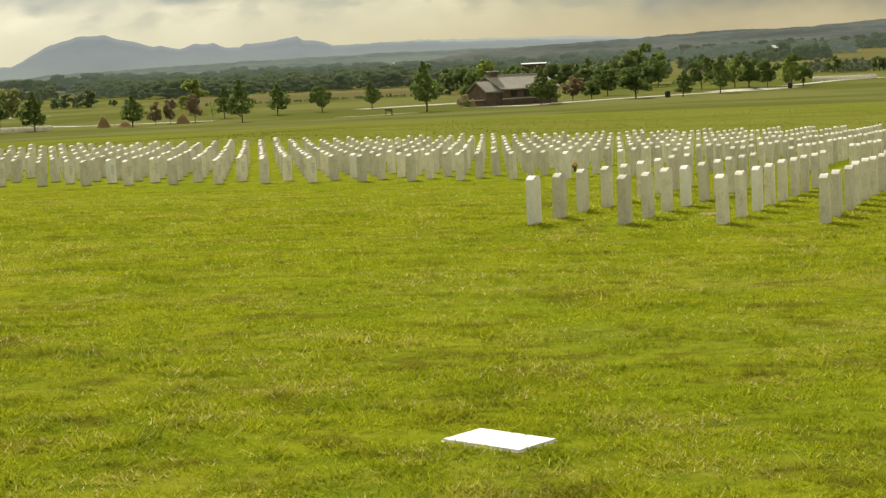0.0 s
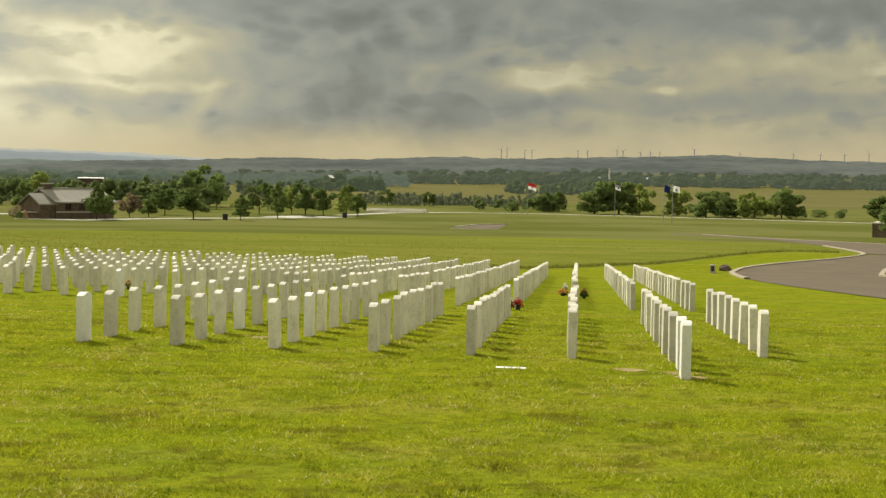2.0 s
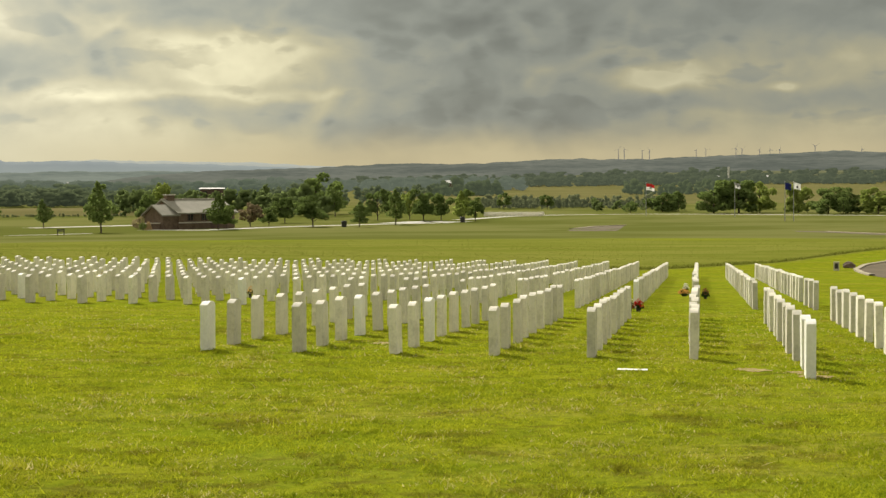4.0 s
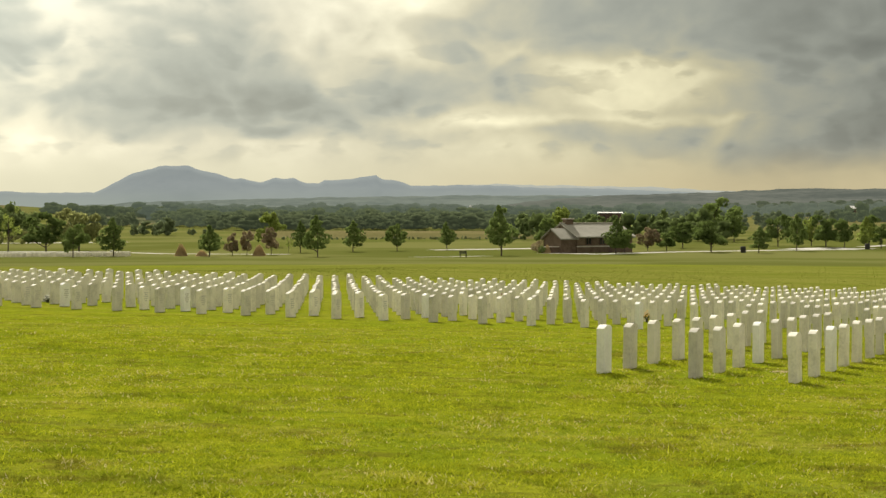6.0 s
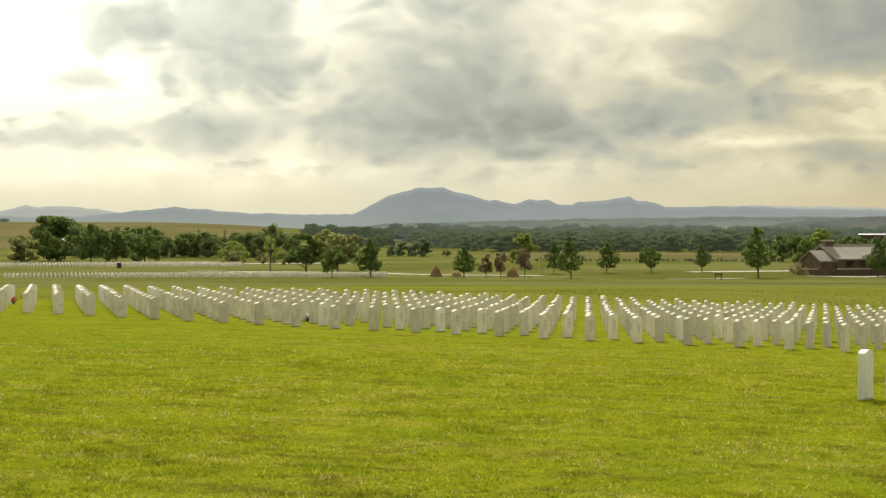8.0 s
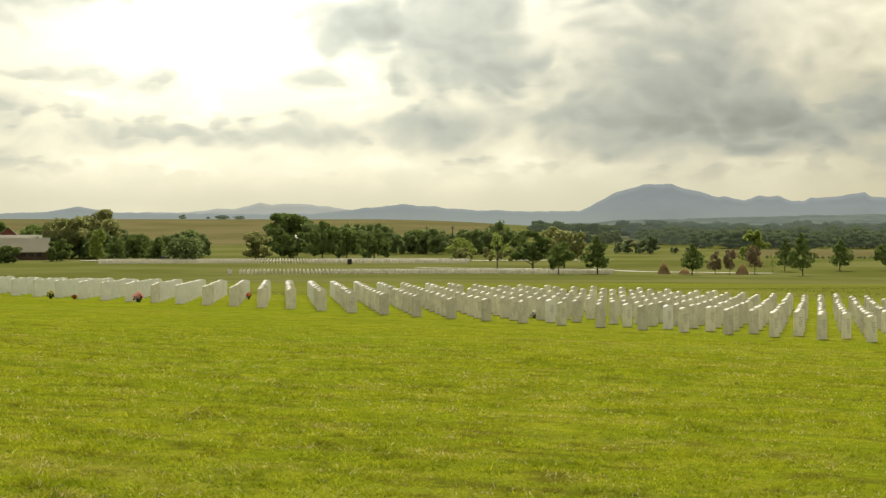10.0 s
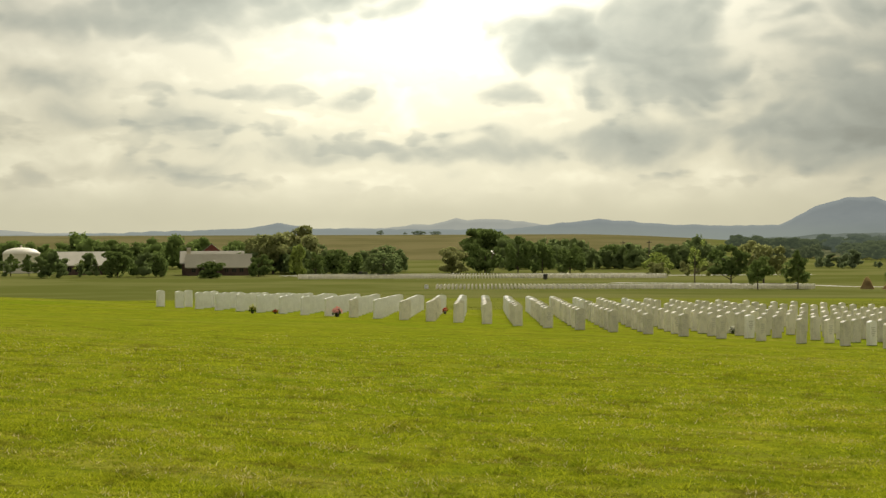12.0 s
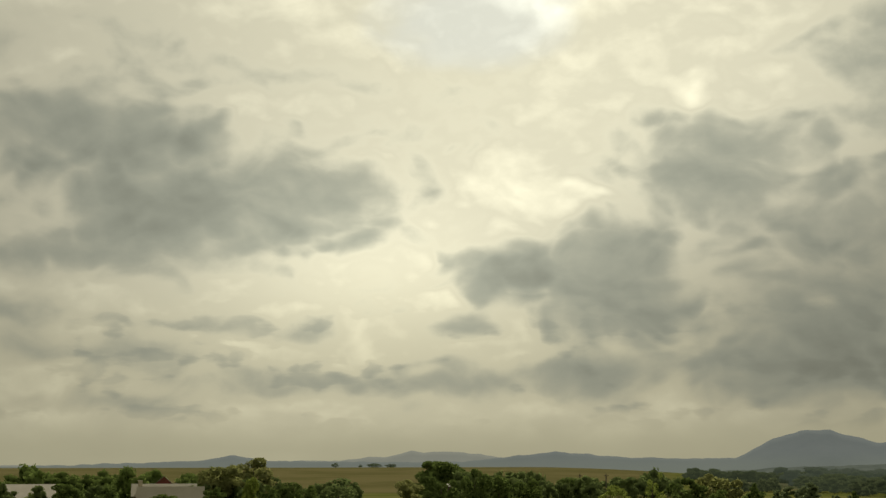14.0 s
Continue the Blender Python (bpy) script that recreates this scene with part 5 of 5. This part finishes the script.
def build_tank():
    ob = new("storage_tank")
    bm = bmesh.new()
    bmesh.ops.create_cone(bm, cap_ends=True, segments=40, radius1=3.0, radius2=3.0, depth=3.2, matrix=Matrix.Translation((0, 0, 1.5)))
    part("shell", bm, CREAM, ob)
    bm = bmesh.new()
    for k in range(8):
        a0, a1 = k / 8 * 1.57, (k + 1) / 8 * 1.57
        bmesh.ops.create_cone(bm, cap_ends=False, segments=40, radius1=3.08 * math.cos(a0), radius2=max(0.01, 3.08 * math.cos(a1)),
                              depth=1.15 * (math.sin(a1) - math.sin(a0)), matrix=Matrix.Translation((0, 0, 3.1 + 1.15 * (math.sin(a0) + math.sin(a1)) / 2)))
    part("dome", bm, CREAM, ob)
    bm = bmesh.new()
    tube(bm, (0, 0, 4.2), (0, 0, 4.6), 0.16, 0.16)
    part("vent", bm, CREAM, ob)
    ob.matrix_basis = Matrix.Translation(at(-40.6, 451)) @ Matrix.Diagonal((1.6, 1.6, 1.6, 1))
    tagged(ob, "cream round storage tank with a domed lid", "tank")


build_tank()


def build_stone_wall():
    ob = new("stone_wall")
    part("body", boxed((-8, -0.25, -0.3), (8, 0.25, 1.25)), STONE, ob)
    part("cap", boxed((-8.1, -0.36, 1.255), (8.1, 0.36, 1.42), 0.03), TRIM, ob, "cream stone coping")
    ret = part("return_wall", boxed((-8.25, 0.26, -0.3), (-7.75, 5.0, 1.25)), STONE, ob)
    part("cap", boxed((-8.36, 0.37, 1.255), (-7.64, 5.1, 1.42), 0.03), TRIM, ret)
    ob.matrix_basis = Matrix.Translation(at(33.0, 248)) @ pose(0, 0, 0, 0, 0, -36) @ Matrix.Diagonal((1.55, 1.55, 1.55, 1))
    tagged(ob, "brown rubble stone wall with a cream coping", "wall")


build_stone_wall()

# ---- poles, flags, turbines ----
STEEL = surface("grey_steel", (0.30, 0.30, 0.29), (0.42, 0.42, 0.40), 2, 20, 0.45, 0, metal=0.6)
WOOD = surface("weathered_wood", (0.10, 0.085, 0.065), (0.18, 0.155, 0.12), 3, 25, 0.9, 0.2, 0.01, stretch=(1, 1, 0.1))
FLAG_RED = surface("red_cloth", (0.42, 0.03, 0.03), (0.55, 0.05, 0.045), 3, 30, 0.8, 0)
FLAG_WHITE = surface("white_cloth", (0.68, 0.68, 0.66), (0.80, 0.80, 0.78), 3, 30, 0.8, 0)
FLAG_BLUE = surface("blue_cloth", (0.02, 0.03, 0.14), (0.035, 0.05, 0.20), 3, 30, 0.8, 0)


def cloth(w, z0, z1, seed):
    """A strip of a flag that waves away from its pole."""
    bm = bmesh.new()
    n = 12
    cols = []
    for k in range(n + 1):
        f = k / n
        x, y, sag = f * w * 0.93, 0.10 * f * math.sin(f * 8 + seed), -0.22 * f * f * w
        cols.append((bm.verts.new((x, y, z0 + sag)), bm.verts.new((x, y, z1 + sag))))
    for a, b in zip(cols, cols[1:]):
        bm.faces.new((a[0], b[0], b[1], a[1]))
    bmesh.ops.solidify(bm, geom=bm.faces[:], thickness=0.01)
    return bm


def flagpole(az, r, h, upper, lower, label, w=2.0, tall=1.44):
    ob = new("flagpole")
    bm = bmesh.new()
    tube(bm, (0, 0, -0.3), (0, 0, h), 0.09, 0.055, 10)
    part("pole", bm, STEEL, ob)
    bm = bmesh.new()
    bmesh.ops.create_icosphere(bm, subdivisions=2, radius=0.12, matrix=Matrix.Translation((0, 0, h + 0.06)))
    part("finial", bm, STEEL, ob)
    up = part("flag", cloth(w, h - 0.1 - tall / 2, h - 0.1, az), upper, ob, "waving flag cloth")
    part("lower_half", cloth(w, h - 0.1 - tall, h - 0.1 - tall / 2 - 0.002, az), lower, up)
    if lower is FLAG_WHITE:
        bm = bmesh.new()
        bmesh.ops.create_cone(bm, cap_ends=True, segments=12, radius1=0.21, radius2=0.21, depth=0.07, matrix=Matrix.Translation((w * 0.5, 0.02, h - 0.1 - tall * 0.7)) @ pose(0, 0, 0, 90, 0, 0))
        part("emblem", bm, DARK, up)
    ob.matrix_basis = Matrix.Translation(at(az, r)) @ pose(0, 0, 0, 0, 0, -18)
    tagged(ob, label, "flagpole", "flagpoles by the road")


flagpole(18.33, 371, 7.4, FLAG_RED, FLAG_WHITE, "steel flagpole with a red and white flag")
flagpole(21.36, 357, 7.4, STEEL, FLAG_WHITE, "steel flagpole with a grey and white flag", 1.28, 1.12)
flagpole(23.05, 318, 7.4, FLAG_BLUE, FLAG_BLUE, "steel flagpole with a dark blue flag", 1.28, 1.28)
flagpole(23.34, 320, 7.4, FLAG_WHITE, FLAG_WHITE, "steel flagpole with a white flag", 1.44, 1.2)


def utility_pole(az, r, h):
    ob = new("utility_pole")
    bm = bmesh.new()
    tube(bm, (0, 0, -0.3), (0, 0, h), 0.20, 0.14, 8)
    part("post", bm, WOOD, ob)
    part("crossarm", boxed((-0.8, -0.06, h - 0.6), (0.8, 0.06, h - 0.45)), WOOD, ob)
    ob.matrix_basis = Matrix.Translation(at(az, r))
    tagged(ob, "weathered wooden utility pole with a crossarm", "pole")


utility_pole(-19.0, 464, 8)
utility_pole(-19.9, 496, 8)


def wind_turbine(az, r, base_el, h):
    ob = new("wind_turbine")
    g = random.Random(int(az * 100))
    bm = bmesh.new()
    tube(bm, (0, 0, -8), (0, 0, h), 0.9, 0.5, 10)
    part("tower", bm, TURBINE, ob)
    part("nacelle", boxed((-0.7, -1.6, h - 0.6), (0.7, 1.4, h + 0.8), 0.2), TURBINE, ob)
    a0 = g.uniform(0, 2)
    for k in range(3):
        a = a0 + k * 2.0944
        bm = bmesh.new()
        tube(bm, (0, -2.0, h), (math.cos(a) * h * 0.5, -2.0, h + math.sin(a) * h * 0.5), 0.30, 0.08, 6)
        part("blade", bm, TURBINE, ob)
    a = radians(az)
    ob.matrix_basis = Matrix.Translation((math.sin(a) * r, math.cos(a) * r, EYE.z + r * math.tan(radians(base_el)))) @ pose(0, 0, 0, 0, 0, -az + g.uniform(-30, 30))
    tagged(ob, "far pale wind turbine on a hill", "wind turbine", "wind farm on the ridge")


# haze before the turbines is put into their colour and a faint emission
TURBINE = hazed_material("hazed_turbine", (0.20, 0.20, 0.19), (0.24, 0.24, 0.23), 0.01, 0.6)
for az, h in ((17.38, 17), (17.58, 18), (18.2, 15), (18.45, 16), (20.05, 15), (20.38, 16), (21.4, 18), (21.6, 17), (22.2, 15), (22.55, 15), (22.87, 15), (24.05, 21),
              (25.6, 14), (27.4, 16), (28.3, 15), (29.1, 15), (29.9, 18), (30.9, 14)):
    wind_turbine(az, 3190, 0.84, h)


def tall_stack():
    ob = new("tall_stack")
    bm = bmesh.new()
    tube(bm, (0, 0, -2), (0, 0, 12.5), 0.9, 0.7, 16)
    part("shaft", bm, WHITE, ob)
    bm = bmesh.new()
    tube(bm, (0, 0, 12.5), (0, 0, 13.0), 0.85, 0.85, 16)
    part("rim", bm, WHITE, ob)
    ob.matrix_basis = Matrix.Translation(at(21.15, 1691)) @ Matrix.Diagonal((1.19, 1.19, 1.19, 1))
    tagged(ob, "tall white stack of a far works", "chimney")


tall_stack()

# ---- park furniture and small things ----


def bench(az, r, turn_deg):
    ob = new("bench")
    for k in range(3):
        part("slat", boxed((-0.38, -0.22 + k * 0.15, 0.42), (0.38, -0.09 + k * 0.15, 0.47), 0.008), DARK, ob)
    for x in (-0.3, 0.3):
        part("leg", boxed((x - 0.04, -0.2, -0.05), (x + 0.04, 0.2, 0.42)), DARK, ob)
    for k in range(2):
        part("back_slat", boxed((-0.38, 0.26, 0.52 + k * 0.12), (0.38, 0.30, 0.61 + k * 0.12), 0.008), DARK, ob)
    for x in (-0.3, 0.3):
        part("back_post", boxed((x - 0.03, 0.22, 0.40), (x + 0.03, 0.26, 0.74)), DARK, ob)
    ob.matrix_basis = Matrix.Translation(at(az, r)) @ pose(0, 0, 0, 0, 0, turn_deg) @ Matrix.Diagonal((1.5, 1.5, 1.3, 1))
    tagged(ob, "short dark metal bench beside a pale path", "bench")


bench(-1.87, 246, 4)


def litter_bin(az, r, h=1.1, w=0.95):
    ob = new("litter_bin")
    bm = bmesh.new()
    tube(bm, (0, 0, -0.05), (0, 0, h * 0.85), w * 0.46, w * 0.5, 14)
    part("barrel", bm, DARK, ob)
    bm = bmesh.new()
    tube(bm, (0, 0, h * 0.85), (0, 0, h), w * 0.54, w * 0.42, 14)
    part("lid", bm, DARK, ob)
    ob.matrix_basis = Matrix.Translation(at(az, r))
    tagged(ob, "dark litter bin with a lid on the grass", "bin", "litter bins")


for az, r in ((7.81, 288), (-29.05, 373), (-28.88, 373), (-22.6, 336), (11.95, 317)):
    litter_bin(az, r)


def straw_mound(az, r, h, w):
    """A clump of dry ornamental grass, tied like a stook."""
    g = random.Random(int(az * 50))
    verts, faces = [], []
    for _ in range(900):
        a, d = g.uniform(0, 6.28), math.sqrt(g.random()) * w * 0.5
        x, y = math.cos(a) * d, math.sin(a) * d
        top = h * (1 - (d / (w * 0.56)) ** 2.2) * g.uniform(0.75, 1.05)
        s = 0.03
        n = len(verts)
        verts += [(x - s, y, -0.03), (x + s, y, -0.03), (x * 0.7 + g.gauss(0, 0.04), y * 0.7 + g.gauss(0, 0.04), max(0.1, top))]
        faces.append((n, n + 1, n + 2))
    ob = new("dry_grass_clump", from_arrays("dry_grass_clump", verts, faces, STRAW))
    ob.matrix_basis = Matrix.Translation(at(az, r))
    tagged(ob, "straw-brown clump of dry ornamental grass", "dry grass", "clumps of dry grass")


for az, r, h, w in ((-11.66, 266, 2.2, 2.3), (-8.98, 264, 2.1, 2.4), (-10.95, 264, 1.1, 2.4), (1.07, 281, 1.6, 1.5)):
    straw_mound(az, r, h, w)


def boulder(az, r, w, h, label):
    bm = bmesh.new()
    bmesh.ops.create_icosphere(bm, subdivisions=4, radius=1.0)
    for v in bm.verts:
        k = 1 + 0.28 * noise.fractal(v.co * 1.1 + Vector((az, 0, 0)), 1.0, 2.0, 5)
        v.co = Vector((v.co.x * w / 2 * k, v.co.y * w * 0.36 * k, max(-0.3, v.co.z * k) * h * 0.75 + h * 0.18))
    ob = part("boulder", bm, STONE)
    ob.matrix_basis = Matrix.Translation(at(az, r))
    tagged(ob, label, "boulder")


boulder(31.22, 93.7, 1.05, 0.70, "large brown boulder on a grass island")
boulder(25.18, 92.6, 0.66, 0.36, "small dark boulder beside the kerb")


def utility_box(az, r):
    ob = new("utility_box")
    part("cabinet", boxed((-0.15, -0.12, -0.05), (0.15, 0.12, 0.46), 0.015), TRIM, ob)
    part("door", boxed((-0.09, -0.135, 0.10), (0.09, -0.123, 0.38), 0.004), DARK, ob, "dark door")
    ob.matrix_basis = Matrix.Translation(at(az, r)) @ pose(0, 0, 0, 0, 0, -24)
    tagged(ob, "small cream utility box with a dark door", "utility box")


utility_box(24.77, 88.8)


def sign_block(az, r):
    ob = part("section_marker", boxed((-0.3, -0.18, -0.1), (0.3, 0.18, 0.66), 0.03), WHITE)
    ob.matrix_basis = Matrix.Translation(at(az, r))
    tagged(ob, "small white section marker in the grass", "marker")


sign_block(-26.75, 269)
sign_block(-14.0, 280)


def flat_marker(x, y, w, d, turn_deg, lift=0.03):
    bm = boxed((-w / 2, -d / 2, -0.08), (w / 2, d / 2, lift), 0.012)
    ob = part("flat_marker", bm, WHITE)
    slope = pose(0, 0, 0, math.degrees(math.atan2(height(x, y + 0.5) - height(x, y - 0.5), 1)), -math.degrees(math.atan2(height(x + 0.5, y) - height(x - 0.5, y), 1)), 0)
    ob.matrix_basis = Matrix.Translation((x, y, height(x, y))) @ slope @ pose(0, 0, 0, 0, 0, turn_deg)
    tagged(ob, "flat white marble grave marker sunk in the grass", "grave marker")


flat_marker(0.19, 7.38, 0.46, 0.31, -39, 0.012)
flat_marker(5.58, 17.32, 0.36, 0.2, -20, 0.004)

# ---- flowers on the graves ----
STEM = leaf_material("stem_leaf", (0.02, 0.045, 0.012), (0.05, 0.085, 0.025), 0.2)


def petals(name, a, b):
    return leaf_material(name, a, b, 0.25)


P_RED, P_PINK = petals("red_petals", (0.35, 0.02, 0.02), (0.55, 0.04, 0.03)), petals("pink_petals", (0.74, 0.26, 0.24), (0.85, 0.46, 0.42))
P_ORANGE, P_WHITE = petals("orange_petals", (0.66, 0.34, 0.07), (0.80, 0.54, 0.20)), petals("white_petals", (0.65, 0.63, 0.55), (0.8, 0.78, 0.7))
P_YELLOW, P_BROWN = petals("yellow_petals", (0.62, 0.60, 0.10), (0.80, 0.76, 0.22)), petals("rust_petals", (0.22, 0.08, 0.04), (0.36, 0.17, 0.08))


def bouquet(az, r, w, h, bloom, label, leafy=0.5):
    g = random.Random(int(az * 31 + r))
    ob = new("bouquet")
    bm = bmesh.new()
    tube(bm, (0, 0, -0.04), (0, 0, h * 0.35), w * 0.16, w * 0.22, 10)
    part("vase", bm, DARK, ob, "dark flower vase")
    for name, mat, n, z0, z1, size in (("leaves", STEM, int(70 * leafy) + 10, 0.3, 0.75, 0.16), ("blooms", bloom, 90, 0.5, 1.0, 0.12)):
        verts, faces = [], []
        pts = []
        for _ in range(n):
            a, d = g.uniform(0, 6.28), math.sqrt(g.random()) * w * 0.5
            p = Vector((math.cos(a) * d, math.sin(a) * d, h * g.uniform(z0, z1) * (1 - 0.4 * (d / (w * 0.5)) ** 2)))
            pts.append((p, Vector((math.cos(a), math.sin(a), 0.6))))
        leaf_quads(verts, faces, pts, w * size, g)
        o = new(name, from_arrays(name, verts, faces, mat))
        o.parent = ob
    ob.matrix_basis = Matrix.Translation(at(az, r))
    tagged(ob, label, "flowers")


bouquet(18.06, 32.7, 0.22, 0.26, P_RED, "red flowers in a dark vase by a headstone")
bouquet(17.78, 32.9, 0.16, 0.30, P_WHITE, "white flowers with green leaves by a headstone", 1.5)
bouquet(19.62, 42.8, 0.30, 0.20, P_ORANGE, "orange flowers in a wide basket by a headstone", 0.4)
bouquet(19.70, 43.2, 0.18, 0.36, P_WHITE, "small white flowers behind the orange basket", 0.4)
bouquet(20.36, 40.8, 0.20, 0.28, P_BROWN, "rust-brown flowers with dark leaves by a headstone", 1.4)
bouquet(-0.53, 46.9, 0.20, 0.48, P_BROWN, "tall rust-brown wreath on a stand", 0.8)
bouquet(-0.50, 47.0, 0.10, 0.56, P_YELLOW, "small yellow bow above the wreath", 0.2)
bouquet(2.80, 41.3, 0.24, 0.24, P_WHITE, "white flowers beside a small striped flag", 0.3)
bouquet(4.53, 40.2, 0.16, 0.3, P_ORANGE, "pale orange flowers by a headstone", 0.6)
bouquet(-29.87, 53.2, 0.36, 0.34, P_PINK, "round bunch of pink flowers by a headstone", 0.3)
bouquet(-32.02, 55.3, 0.18, 0.16, P_RED, "small red flowers low in the grass", 0.6)
bouquet(-26.10, 58.6, 0.20, 0.28, P_RED, "bright red flowers by a headstone", 0.3)
bouquet(-23.56, 48.3, 0.10, 0.10, P_RED, "tiny red flowers at the foot of a headstone", 0.6)
bouquet(-18.64, 50.8, 0.12, 0.26, P_BROWN, "dark dried flowers by a headstone", 1.0)
bouquet(-16.15, 46.6, 0.22, 0.26, P_WHITE, "white flowers in a dark vase by a headstone", 0.5)
bouquet(-32.81, 55.4, 0.24, 0.34, P_YELLOW, "yellow-green flowers with dark leaves by a headstone", 1.6)


def grave_flag(az, r):
    ob = new("small_flag")
    bm = bmesh.new()
    tube(bm, (0, 0, -0.05), (0, 0, 0.42), 0.006, 0.005, 6)
    part("stick", bm, WOOD, ob)
    for k in range(5):
        part("stripe", cloth(0.24, 0.41 - 0.036 * (k + 1), 0.41 - 0.036 * k, 1.0), FLAG_RED if k % 2 == 0 else FLAG_WHITE, ob)
    ob.matrix_basis = Matrix.Translation(at(az, r)) @ pose(0, 0, 0, 0, 30, 10)
    tagged(ob, "small red and white striped flag on a stick", "flag")


grave_flag(2.60, 41.5)

# ---- worn earth ----
EARTH = surface("bare_earth", (0.20, 0.135, 0.032), (0.31, 0.235, 0.070), 3, 30, 0.95, 0.4, 0.01)


def bare_patch(az, r, w):
    g = random.Random(int(az * 77))
    c = at(az, r)
    bm = bmesh.new()
    ring = []
    for k in range(26):
        a = k / 26 * 6.2832
        d = w * (0.35 + 0.3 * g.random())
        x, y = c.x + math.cos(a) * d, c.y + math.sin(a) * d
        ring.append(bm.verts.new((x, y, height(x, y) + 0.006)))
    mid = bm.verts.new((c.x, c.y, c.z + 0.012))
    for k in range(26):
        bm.faces.new((mid, ring[k], ring[(k + 1) % 26]))
    tagged(part("bare_patch", bm, EARTH), "bare dry earth worn through the lawn", "earth", kind="structure")


for az, r, w in ((21.95, 18.4, 0.42), (23.85, 18.2, 0.42), (24.2, 17.75, 0.34), (9.2, 22.2, 0.4)):
    bare_patch(az, r, w)
